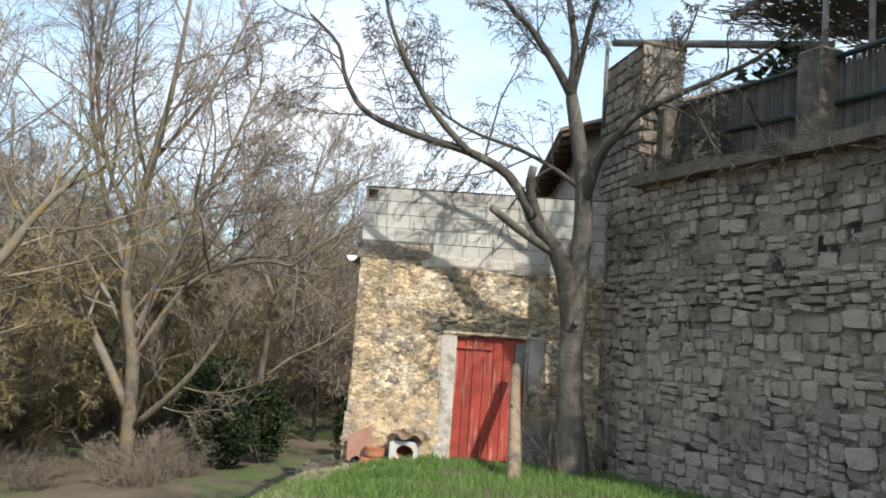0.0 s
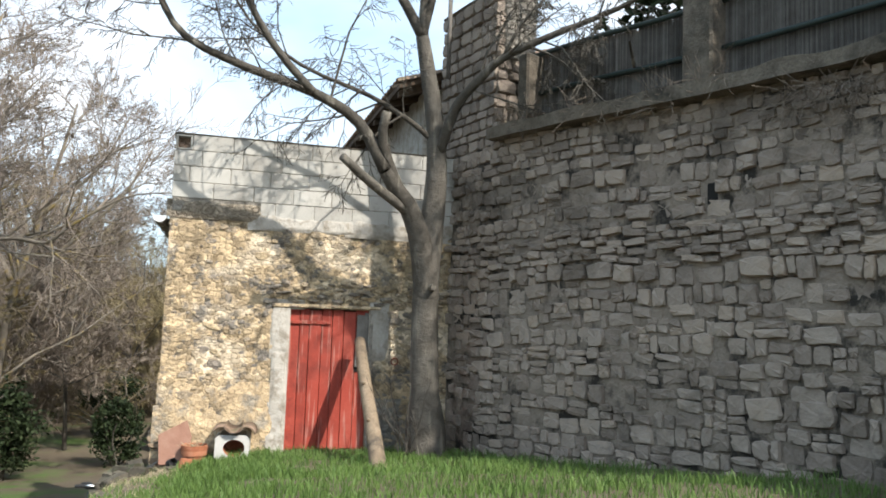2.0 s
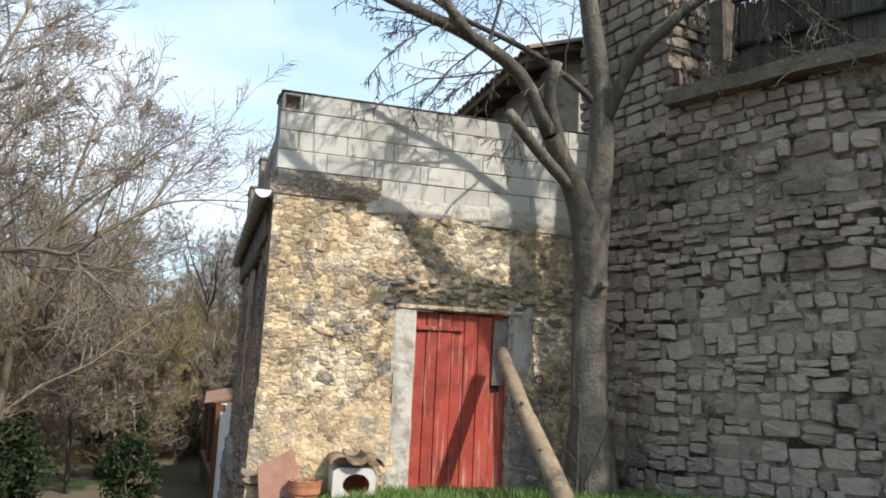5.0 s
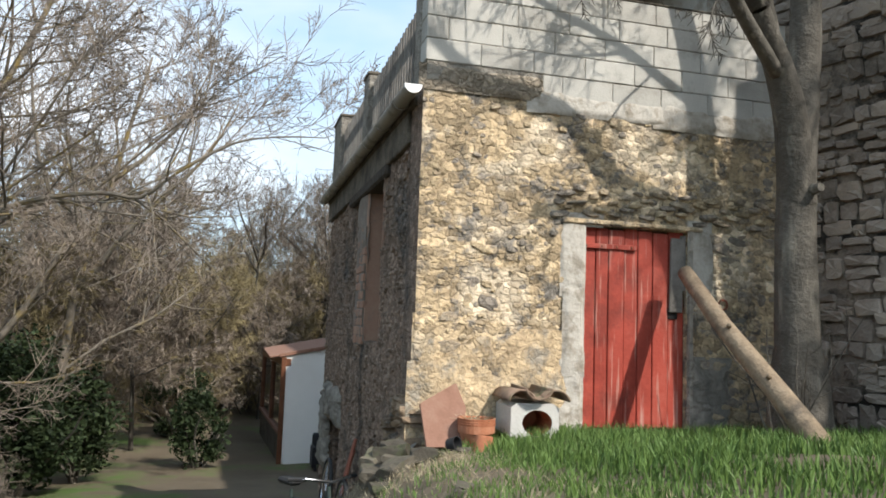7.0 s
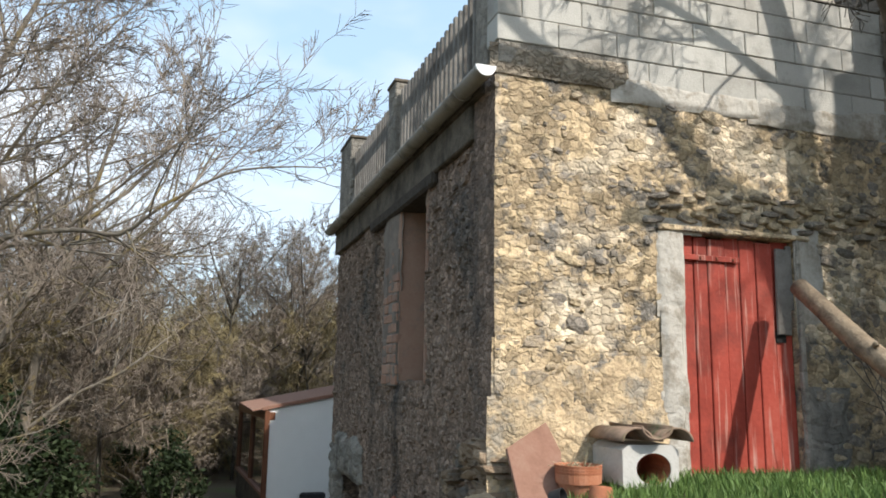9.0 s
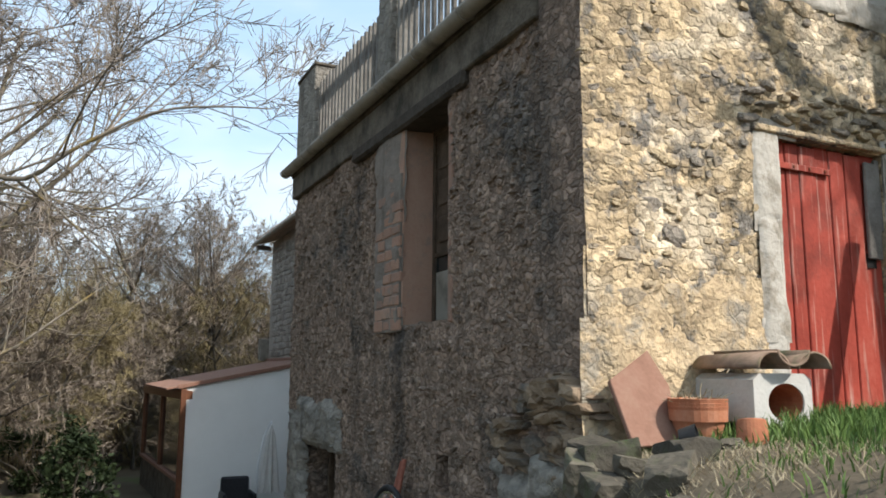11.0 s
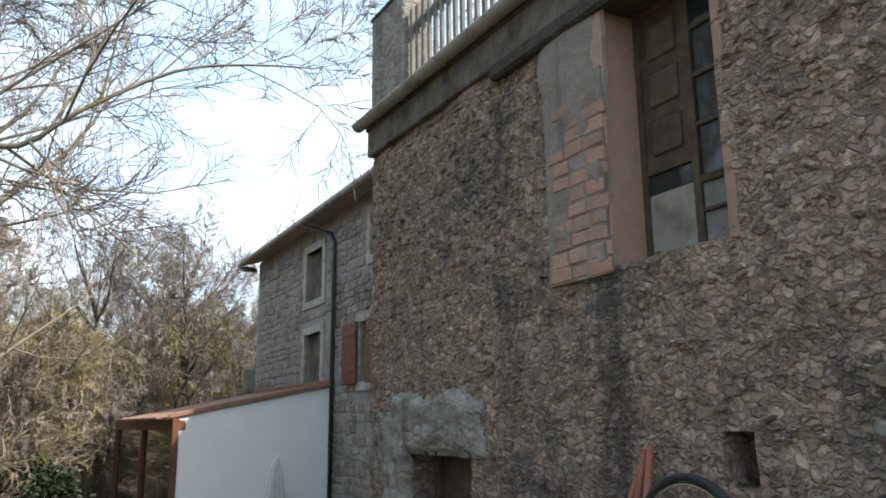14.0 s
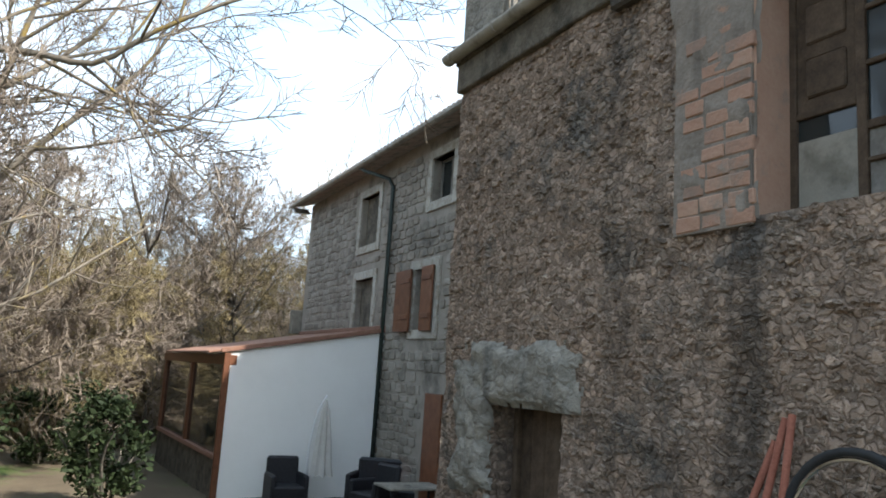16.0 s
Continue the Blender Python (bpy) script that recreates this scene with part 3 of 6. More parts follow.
def terrace_pose(s, z, out=0.0):
    a, b = terrace_line(max(0, s - 0.25)), terrace_line(s + 0.25)
    d = (b - a).normalized()
    nrm = Vector((d.y, -d.x, 0))
    if nrm.x > 0:
        nrm = -nrm
    p = terrace_line(s) + nrm * out
    # local x runs back towards the barn, local y into the wall
    m = Matrix(((-d.x, -nrm.x, 0, p.x), (-d.y, -nrm.y, 0, p.y), (0, 0, 1, z), (0, 0, 0, 1)))
    return m if m.to_3x3().determinant() > 0 else Matrix(((d.x, -nrm.x, 0, p.x), (d.y, -nrm.y, 0, p.y), (0, 0, 1, z), (0, 0, 0, 1)))


def ribbon(name, s0, s1, z0, z1, out0, out1, material, step=0.4, wob=0.0):
    """A solid band that follows the terrace wall."""
    n = max(2, int((s1 - s0) / step))
    verts, faces = [], []
    for i in range(n + 1):
        s = s0 + (s1 - s0) * i / n
        w = wob * noise.noise(Vector((s * 2, z0, 0)))
        for o, z in ((out1 + w, z0), (out1 + w, z1 + w), (out0, z1 + w), (out0, z0)):
            verts.append(terrace_pose(s, z, o).translation)
    for i in range(n):
        for k in range(4):
            faces.append((i * 4 + k, i * 4 + (k + 1) % 4, (i + 1) * 4 + (k + 1) % 4, (i + 1) * 4 + k))
    faces.append((3, 2, 1, 0)); faces.append(tuple(n * 4 + k for k in range(4)))
    b = bmesh.new()
    vs = [b.verts.new(v) for v in verts]
    for f in faces:
        b.faces.new([vs[k] for k in f])
    bmesh.ops.recalc_face_normals(b, faces=b.faces[:])
    return obj(name, b, material)


wall_terrace = tagged(ribbon("wall_terrace", 0, 17, -1.2, 3.42, -0.6, -0.004, M_JOINT), "tall curved retaining wall of grey coursed stone", "wall", kind="structure")
coping = tagged(ribbon("trim_coping", 1.15, 17, 3.44, 3.585, -0.5, 0.20, M_CONCRETE, 0.09, 0.05), "overhanging weathered concrete coping with dry moss", "coping", kind="structure")
terrace_floor = tagged(ribbon("floor_terrace", 0, 17, 3.2, 3.4, -9, -0.55, M_CONCRETE), "paved upper terrace behind the fence", "terrace", kind="structure")



# ---- door_1: red planks under a mortared frame ----
door_1 = empty("door_1", BARN @ pose(1.52, 0.07, -0.58), "closed red plank door with worn sun-bleached paint", "door", kind="structure")
xw = 0.0
for i, w in enumerate([0.155, 0.125, 0.16, 0.14, 0.15, 0.16, 0.17]):
    part("board", box(xw + 0.003, -0.006 * (i % 3), 0.02 + 0.01 * (i % 2), xw + w - 0.003, 0.03, 1.832 - 0.010 * (i % 3), 0.005), M_RED, door_1)
    xw += w
for z in (1.63,):
    hinge = part("hinge", box(-0.03, -0.032, z, 0.56, -0.016, z + 0.045, 0.004), M_RED, door_1, "painted iron strap hinge")
    for k in range(4):
        part("bolt", box(0.04 + k * 0.15, -0.042, z + 0.012, 0.06 + k * 0.15, -0.03, z + 0.034, 0.004), M_RUST, hinge)
part("plank", box(0.865, -0.045, 1.10, 1.00, -0.018, 1.79, 0.006, m=pose(0, 0, 0, 0, 1.2, 0)), M_GREYWOOD, door_1, "bare grey patch board")
part("plank", box(1.005, -0.04, 1.28, 1.06, -0.018, 1.80, 0.006), M_GREYWOOD, door_1, "bare grey patch board")
# no gap is cut here: its shade is a near-black sheet on the boards
part("void", box(0.885, -0.014, 1.02, 0.985, -0.010, 1.12), M_DARK, door_1, "near-black sheet painted as the shade of a gap below the patch board")
part("sill", box(-0.02, -0.05, -0.02, 1.07, 0.10, 0.018, 0.006), M_DARKWOOD, door_1, "dark worn threshold board")
trim = empty("trim_door", BARN, "rough grey cement surround of the red door", "door surround", kind="structure")
rnd = random.Random(5)
ring = obj("iron_ring", tube([(2.93 + 0.045 * math.cos(a), -0.035, 0.59 + 0.045 * math.sin(a)) for a in np.linspace(0, 2 * math.pi, 17)], [0.008] * 17, 6), M_RUST, BARN)
tagged(ring, "small rusty iron tethering ring on the wall", "ring")
part("staple", box(2.92, -0.04, 0.622, 2.94, 0.03, 0.642, 0.003), M_RUST, ring)

# ---- block parapet on the south wall ----
parapet = empty("wall_parapet", BARN, "pale grey concrete block parapet with open joints", "wall", kind="structure")
part("core", box(0.225, -0.005, 2.42, 3.72, 0.18, 3.36), M_CEMENT, parapet)
part("core", box(0.02, -0.005, 2.42, 0.222, 0.18, 3.185), M_CEMENT, parapet)
rnd = random.Random(11)
for row in range(5):
    z0 = 3.395 - 0.203 * (row + 1)
    x = [0.0, -0.16, -0.30, 0.0, -0.22][row]
    k = 0
    while x < 3.72:
        w = 0.5 if not (row == 0 and k == 0) else 0.22
        a, b_ = max(0.0, x), min(3.74, x + w)
        if row == 4:
            a = max(a, 1.09)
        if b_ - a > 0.06 and not (row == 0 and k == 0):
            part("block", box(a + 0.003, -0.014 + rnd.uniform(-0.004, 0.004), z0 + 0.003, b_ - 0.003, 0.2, z0 + 0.198, 0.006), M_BLOCK, parapet)
        x += w
        k += 1
part("block", box(0.012, 0.07, 3.19, 0.215, 0.2, 3.388, 0.004), M_MORTAR_W, parapet, "end block with its open cavity to the front")
for a, b_, c, d in ((0.012, 0.04, 3.2, 3.385), (0.19, 0.215, 3.2, 3.385), (0.04, 0.19, 3.36, 3.385), (0.04, 0.19, 3.196, 3.215)):
    part("cavity_rim", box(a, -0.012, c, b_, 0.07, d, 0.003), M_BLOCK, parapet)
part("coping_skin", box(-0.006, -0.022, 3.392, 3.74, 0.21, 3.408, 0.004), M_CONCRETE, parapet, "dark weathered top edge")

# ---- rubble stones of the south wall ----
rnd = random.Random(21)
holes = [(1.40, 2.70, -1, 1.33)]
stones = rubble_rows(0.0, 3.72, -0.75, 2.30, 0.035, 0.075, 0.04, 0.14, 0.60, rnd, holes) + rubble_rows(0.0, 3.72, -0.75, 2.33, 0.08, 0.16, 0.10, 0.30, 0.74, rnd, holes)
stones = [q for q in stones if not (q[0] < 1.3 and q[1] < 0.1 and q[2] < 0.15)]
# the stretch beyond the door is laid closer, in rough flat courses
stones += rubble_rows(2.70, 3.72, -0.72, 2.1, 0.06, 0.13, 0.09, 0.28, 0.12, rnd, [(1.27, 2.66, -1, 1.33)])
lay(stones, STONES_S, wall_south, lambda x, z: pose(x, relief(x, z, 3.75, 0.018) + 0.020 + rnd.uniform(-0.012, 0.010), z), 0.048, rnd, lambda s: -s[2] * s[3], turn=20)
# flat flagstones over the door
for k in range(44):
    x = 1.25 + (k % 22) * 0.112 + rnd.uniform(-0.04, 0.04)
    z = 1.33 + 0.055 * (k % 5) + rnd.uniform(0, 0.03)
    part("flag_stone", rnd.choice(STONES_S), None, wall_south, m=pose(x, 0.0, z, 0, rnd.uniform(-12, 12), 0) @ Matrix.Diagonal((rnd.uniform(0.10, 0.24), 0.085, rnd.uniform(0.035, 0.075), 1)))
# ---- rubble stones of the west wall ----
W = lambda v: 6.4 - v
rnd = random.Random(31)
BRICKS = (W(3.32), W(2.70), 0.05, 1.95)
PATCH = (W(1.08), W(-0.2), -1.75, -0.86)
LINT = (W(5.95), W(4.25), -1.12, -0.66)
holes = [WIN, LOWDOOR, VENT, BRICKS, PATCH, LINT, (W(6.4), W(0), 1.93, 2.3)]
stones = rubble_rows(0.02, 6.38, -3.1, 2.1, 0.03, 0.07, 0.04, 0.13, 0.34, rnd, holes, margin=-0.02) + rubble_rows(0.02, 6.38, -3.1, 2.1, 0.08, 0.13, 0.09, 0.22, 0.84, rnd, holes, margin=-0.02)
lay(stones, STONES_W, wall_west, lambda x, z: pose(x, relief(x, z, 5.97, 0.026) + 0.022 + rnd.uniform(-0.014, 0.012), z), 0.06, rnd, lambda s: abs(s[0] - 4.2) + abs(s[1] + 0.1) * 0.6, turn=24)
# a ledge of flat stones where the foot of the corner has washed out
STONES_L = [stone_mesh("flag_stone", 250 + i, M_LEDGE, 4.0, 0.16, 10, (0.05, 0.3)) for i in range(8)]
for k in range(58):
    zz = rnd.uniform(-0.88, -0.30)
    v = rnd.uniform(0.06, 0.30 + 0.75 * min(1.0, (-0.22 - zz) / 0.45))
    part("flag_stone", rnd.choice(STONES_L), None, wall_west, m=pose(W(v), rnd.uniform(-0.03, 0.045), zz, 0, rnd.uniform(-14, 14), 0) @ Matrix.Diagonal((rnd.uniform(0.12, 0.34), rnd.uniform(0.10, 0.18), rnd.uniform(0.05, 0.13), 1)))
# grey cement smeared round the foot of the corner
cement = empty("trim_cement", BARN, "lumpy grey cement repair at the barn's foot", "cement repair", kind="structure")


def lump(x0, z0, x1, z1, out, seed, facing, parent, material, cell=0.06, thick=0.05, edge=0.45):
    """A smeared patch with an uneven edge, lying on a wall face."""
    nx_, nz_ = int((x1 - x0) / cell) + 1, int((z1 - z0) / cell) + 1
    b = bmesh.new()
    grid = {}
    for i in range(nx_ + 1):
        for k in range(nz_ + 1):
            x, z = x0 + (x1 - x0) * i / nx_, z0 + (z1 - z0) * k / nz_
            e = min(i / nx_, 1 - i / nx_, k / nz_, 1 - k / nz_) * 2
            e = min(e, 0.5) * 2.6 - edge + 1.3 * noise.noise(Vector((x * 2.3, z * 2.3, seed))) + 0.5 * noise.noise(Vector((x * 6.1, z * 6.1, seed + 31)))
            h = thick * min(1.0, max(-1.0, e * 2.2)) + thick * 0.9 * noise.noise(Vector((x * 6, z * 6, seed + 3))) + thick * 0.35 * noise.noise(Vector((x * 17, z * 17, seed + 5)))
            jx, jz = cell * 0.35 * noise.noise(Vector((x * 7, z * 7, seed + 9))), cell * 0.35 * noise.noise(Vector((x * 7, z * 7, seed + 17)))
            grid[i, k] = (b.verts.new((-(out + h), x + jx, z + jz) if facing == "w" else (x + jx, -(out + h), z + jz)), h)
    for i in range(nx_):
        for k in range(nz_):
            q = [grid[i, k], grid[i + 1, k], grid[i + 1, k + 1], grid[i, k + 1]]
            if max(h for _, h in q) > -0.03:
                b.faces.new([v for v, _ in q] if facing == "s" else [v for v, _ in q][::-1])
    ob = part("cement_patch", b, material, parent)
    smooth(ob.data)
    return ob


lump(-0.04, -2.0, 1.15, -0.85, 0.005, 1, "w", cement, M_CEMENT, cell=0.028, thick=0.075, edge=0.6)
lump(-0.04, -1.40, 0.60, -0.66, 0.01, 5, "w", cement, M_CEMENT, cell=0.028, thick=0.075, edge=0.6)
lintel_1 = empty("trim_lintel", BARN, "rough grey cement lintel over the low doorway", "lintel", kind="structure")
lump(4.2, -1.12, 6.0, -0.58, 0.02, 8, "w", lintel_1, M_CEMENT, cell=0.035, thick=0.045)
lump(5.45, -1.9, 6.1, -0.75, 0.02, 12, "w", lintel_1, M_CEMENT, cell=0.035, thick=0.06)
part("lintel_beam", box(-0.045, 4.4, -1.075, 0.3, 5.6, -0.86, 0.02, jitter=0.01), M_CEMENT, lintel_1)
for (a, c, b_, d, sd, m_) in ((1.31, -0.75, 1.545, 0.05, 41, M_PLASTER), (1.33, -0.10, 1.545, 0.75, 42, M_PLASTER), (1.30, 0.60, 1.545, 1.30, 43, M_PLASTER), (1.20, 1.235, 1.72, 1.36, 45, M_PLASTER), (2.575, 0.50, 2.84, 1.36, 47, M_PLASTER), (2.575, -0.75, 3.05, 0.10, 49, M_CEMENT)):
    lump(a, c, b_, d, 0.002, sd, "s", trim, m_, cell=0.013, thick=0.010, edge=0.5)
for x0, z0, x1, z1, sd, m_ in ((-0.05, 2.33, 1.13, 2.56, 71, M_BED), (0.3, 2.36, 1.12, 2.54, 73, M_BED), (0.95, 2.23, 2.5, 2.43, 75, M_PLASTER), (2.2, 2.20, 3.8, 2.45, 77, M_PLASTER)):
    lump(x0, z0, x1, z1, 0.010, sd, "s", parapet, m_, cell=0.02, thick=0.011, edge=0.6)
part("jamb", box(1.482, -0.006, -0.62, 1.515, 0.10, 1.27, 0.01, jitter=0.006), M_PLASTER, trim, "chipped lime render edge")
part("jamb", box(2.585, -0.018, -0.62, 2.63, 0.10, 1.27, 0.01, jitter=0.006), M_CEMENT, trim)
part("lintel", box(1.30, -0.03, 1.255, 2.72, 0.3, 1.30, 0.01, jitter=0.01), M_MORTAR_S, trim, "thin flat stone lintel")
# rendered plaster skin low on the south face
skin = empty("trim_render", BARN, "pale lime render left on the foot of the wall", "render patch", kind="structure")
lump(-0.05, -0.95, 1.38, 0.0, 0.006, 21, "s", skin, M_LIME, cell=0.018, thick=0.013, edge=0.95)
lump(0.45, -0.40, 1.38, 0.30, 0.004, 23, "s", skin, M_LIME, cell=0.018, thick=0.012, edge=1.1)
lump(-0.02, -0.45, 0.60, 0.40, 0.004, 25, "s", skin, M_LIME, cell=0.018, thick=0.012, edge=1.15)

# ---- west window: brick jamb, weathered casement ----
window_1 = empty("window_1", BARN @ pose(0, 1.80, 0.10), "old weathered casement with patched panels in a deep brick reveal", "window", kind="structure")
part("reveal", box(0.012, 0.892, -0.02, 0.40, 1.02, 1.80, 0.008), M_BRICK, window_1, "stained pinkish brick reveal")
part("reveal", box(0.02, -0.06, -0.02, 0.40, 0.004, 1.80, 0.008), M_BRICK, window_1)
part("sill", box(0.02, -0.02, -0.05, 0.42, 0.92, 0.0, 0.015, jitter=0.008), M_MORTAR_W, window_1)
part("render_bed", box(-0.006, 0.90, -0.05, 0.05, 1.52, 1.35, 0.004), M_OLDRENDER, window_1, "grey mortar bed of the bricks")
for z in np.arange(-0.04, 1.2, 0.105):
    for k, (a, b_) in enumerate(((0.90, 1.10), (1.11, 1.30), (1.31, 1.50))):
        if k == 2 and z > 0.35 and rnd.random() < 0.5 or rnd.random() < 0.12:
            continue
        s = 0.05 if int(z * 100) % 2 and k else 0.0
        part("brick", box(-0.010 - rnd.uniform(0, 0.009), a - s + rnd.uniform(-0.02, 0.02), z + rnd.uniform(0.0, 0.014), 0.05, b_ - s - rnd.uniform(0.0, 0.03), z + rnd.uniform(0.085, 0.102), 0.008, jitter=0.005), M_BRICK, window_1)
for k, (a, c, b_, d) in enumerate(((2.68, 0.55, 3.1, 0.9), (3.05, 0.3, 3.32, 0.6), (2.67, 0.08, 2.85, 0.3))):
    lump(a, c, b_, d, -0.002, 61 + k, "w", window_1, M_OLDRENDER, cell=0.025, thick=0.016).matrix_basis = pose(0, -1.80, -0.10)
lump(2.66, 1.0, 3.38, 2.02, -0.006, 33, "w", window_1, M_OLDRENDER, thick=0.018).matrix_basis = pose(0, -1.80, -0.10)
for a, b_, c, d in ((0.0, 0.05, 0, 1.76), (0.85, 0.90, 0, 1.76), (0.05, 0.85, 0, 0.05), (0.05, 0.85, 1.71, 1.76), (0.41, 0.47, 0.05, 1.71), (0.47, 0.85, 0.60, 0.64), (0.05, 0.41, 0.44, 0.49), (0.05, 0.41, 0.26, 0.285), (0.05, 0.41, 0.80, 0.83), (0.05, 0.41, 1.12, 1.15), (0.05, 0.41, 1.44, 1.47)):
    part("window_frame", box(0.30, a, c, 0.35, b_, d, 0.005), M_DARKWOOD, window_1)
part("panel", box(0.32, 0.47, 0.64, 0.345, 0.85, 1.71), M_DARKWOOD, window_1, "weathered brown panelled shutter leaf")
for z in (0.72, 1.05, 1.38):
    part("panel_raise", box(0.306, 0.53, z, 0.322, 0.79, z + 0.24, 0.012), M_DARKWOOD, window_1)
part("panel", box(0.322, 0.47, 0.05, 0.34, 0.85, 0.47), M_ZINC, window_1, "pale grey sheet nailed over the lower pane")
part("pane", box(0.324, 0.47, 0.47, 0.33, 0.85, 0.60), M_GLASS, window_1, "broken dark pane")
for c, d in ((0.49, 0.80), (0.83, 1.12), (1.15, 1.44), (1.47, 1.71)):
    part("pane", box(0.322, 0.05, c, 0.328, 0.41, d), M_GLASS, window_1, "dusty dark glass pane")
part("panel", box(0.322, 0.05, 0.05, 0.34, 0.41, 0.44), M_GREYWOOD, window_1, "bleached grey board")
beam = tagged(obj("trim_beam", box(-0.045, 1.45, 1.85, 0.3, 4.0, 1.985, 0.025, jitter=0.02), M_CHAR, BARN), "charred dark timber lintel above the window", "beam", kind="structure")

# ---- concrete edge beam, gutter, terrace balustrade ----
edge = tagged(obj("trim_edge", box(-0.03, 0.46, 1.95, 0.35, 6.42, 2.24, 0.012, jitter=0.01), M_CONCRETE, BARN), "stained concrete edge beam below the gutter", "edge beam", kind="structure")
gutter = empty("gutter", BARN, "half-round weathered zinc gutter along the barn's eave", "gutter")
gv, gf = [], []
for y in (-0.10, 6.50):
    for k in range(13):
        a = math.pi * k / 12
        for r in (0.075, 0.070):
            gv.append((-0.115 - r * math.cos(a), y, 2.32 - r * math.sin(a)))
for k in range(12):
    gf.append((k * 2, k * 2 + 2, 26 + k * 2 + 2, 26 + k * 2))
    gf.append((k * 2 + 1, 26 + k * 2 + 1, 26 + k * 2 + 3, k * 2 + 3))
gf += [(0, 26, 27, 1), (24, 25, 51, 50)]
smooth(part("trough", (gv, gf), M_ZINC, gutter).data)
cap = [(-0.115 - 0.078 * math.cos(math.pi * k / 12), -0.105, 2.325 - 0.078 * math.sin(math.pi * k / 12)) for k in range(13)]
cb = bmesh.new()
f = cb.faces.new([cb.verts.new(v) for v in cap])
r_ = bmesh.ops.extrude_face_region(cb, geom=[f])
for v in [g for g in r_["geom"] if isinstance(g, bmesh.types.BMVert)]:
    v.co.y += 0.02
part("end_cap", cb, M_PVC, gutter, "bright white gutter end cap")
for y in np.arange(0.4, 6.4, 0.85):
    part("bracket", tube([(-0.115 - 0.082 * math.cos(a), y, 2.32 - 0.082 * math.sin(a)) for a in np.linspace(0, math.pi, 9)], [0.008] * 9, 5), M_ZINC, gutter)
part("fascia", box(-0.045, 0.22, 2.24, 0.02, 6.45, 2.33, 0.006), M_CONCRETE, gutter)

balustrade = empty("balustrade", BARN, "terrace balustrade of concrete posts and grey wooden slats", "balustrade")
POSTS = [(0.21, 0.45, 3.40), (3.05, 3.37, 3.42), (5.62, 6.40, 3.55)]
for a, b_, h in POSTS:
    post_b = part("post", box(0.0, a, 2.33, 0.30, b_, h, 0.015, jitter=0.006), M_CEMENT, balustrade, "square weathered concrete post")
    part("cap", box(-0.02, a - 0.02, h - 0.01, 0.32, b_ + 0.02, h + 0.035, 0.012), M_CONCRETE, post_b)
for (a, b_) in ((0.45, 3.05), (3.37, 5.62)):
    part("rail", box(0.09, a, 3.10, 0.15, b_, 3.18, 0.008), M_GREYWOOD, balustrade, "grey wooden top rail")
    part("rail", box(0.09, a, 2.50, 0.15, b_, 2.57, 0.008), M_GREYWOOD, balustrade)
    n = int((b_ - a) / 0.125)
    for i in range(n):
        y = a + (i + 0.5) * (b_ - a) / n
        part("slat", box(0.055, y - 0.026, 2.42, 0.088, y + 0.026, 3.30 + rnd.uniform(-0.012, 0.012), 0.004), M_GREYWOOD, balustrade)

# ---- low dark doorway ----
door_2 = empty("door_2", BARN @ pose(0.34, 4.50, -3.05), "old dark plank door set deep in the wall", "door", kind="structure")
for i in range(5):
    part("board", box(0, i * 0.205 + 0.003, 0, 0.04, i * 0.205 + 0.202, 1.97, 0.006), M_DARKWOOD, door_2)
part("frame", box(-0.06, -0.0, 0, 0.0, 0.07, 1.97, 0.008), M_DARKWOOD, door_2)
part("frame", box(-0.06, 0.955, 0, 0.0, 1.025, 1.97, 0.008), M_DARKWOOD, door_2)
# the vent's unlit inside is a panel coloured near-black
tagged(obj("backdrop_vent", box(0.46, 1.70, -1.25, 0.49, 2.0, -0.85), M_DARK, BARN), "near-black panel painted as the dark inside behind the small vent", "dark recess", kind="structure")

# ---- stones of the terrace wall ----
rnd = random.Random(41)
stones, z = [], -0.75
while z < 3.40:
    thin = 1.75 < z < 2.15 or 0.95 < z < 1.02
    h = rnd.uniform(0.065, 0.10) if thin else rnd.uniform(0.10, 0.215) * (1.1 if z < 1.7 else 0.9)
    h = min(h, 3.42 - z) if 3.42 - z > 0.05 else 0.06
    s = rnd.uniform(-0.1, 0.05)
    while s < 12.5:
        w = rnd.uniform(0.10, 0.30) if thin else rnd.choice((rnd.uniform(0.08, 0.17), rnd.uniform(0.12, 0.26), rnd.uniform(0.16, 0.36)))
        drop = rnd.uniform(-0.028, 0.028) + 0.12 * noise.noise(Vector((s * 0.6, z * 0.8, 7)))
        if s > 0.02 and rnd.random() > 0.012:
            if h > 0.15 and rnd.random() < 0.3:
                stones += [(s + w / 2, z + h * 0.27 + drop, w, h * 0.52, rnd.uniform(-1, 1)), (s + w / 2, z + h * 0.77 + drop, w, h * 0.46, rnd.uniform(-1, 1))]
            else:
                stones.append((s + w / 2, z + h / 2 + drop, w, h * rnd.uniform(0.84, 1.06), rnd.uniform(-1, 1)))
        s += w
    z += h
stones = [q for q in stones if not (4.05 < q[0] < 4.17 and 2.38 < q[1] < 2.62)]
lay(stones, STONES_T, wall_terrace, lambda s, z: terrace_pose(s, z, -0.036 + rnd.uniform(-0.022, 0.022) + (0.03 if 1.7 < z < 2.2 else 0.0)), 0.14, rnd, lambda q: abs(q[0] - 3.8) + abs(q[1] - 1.2), turn=6, fill=(1.0, 0.99))
# the wall core is solid: a near-black box paints the drain hole's dark inside
part("drain_hole", box(-0.06, -0.012, 2.38, 0.06, 0.02, 2.60, 0.01, jitter=0.008), M_DARK, wall_terrace, "near-black box painted as the shade inside a drain hole", m=terrace_pose(4.11, 0, 0.0))

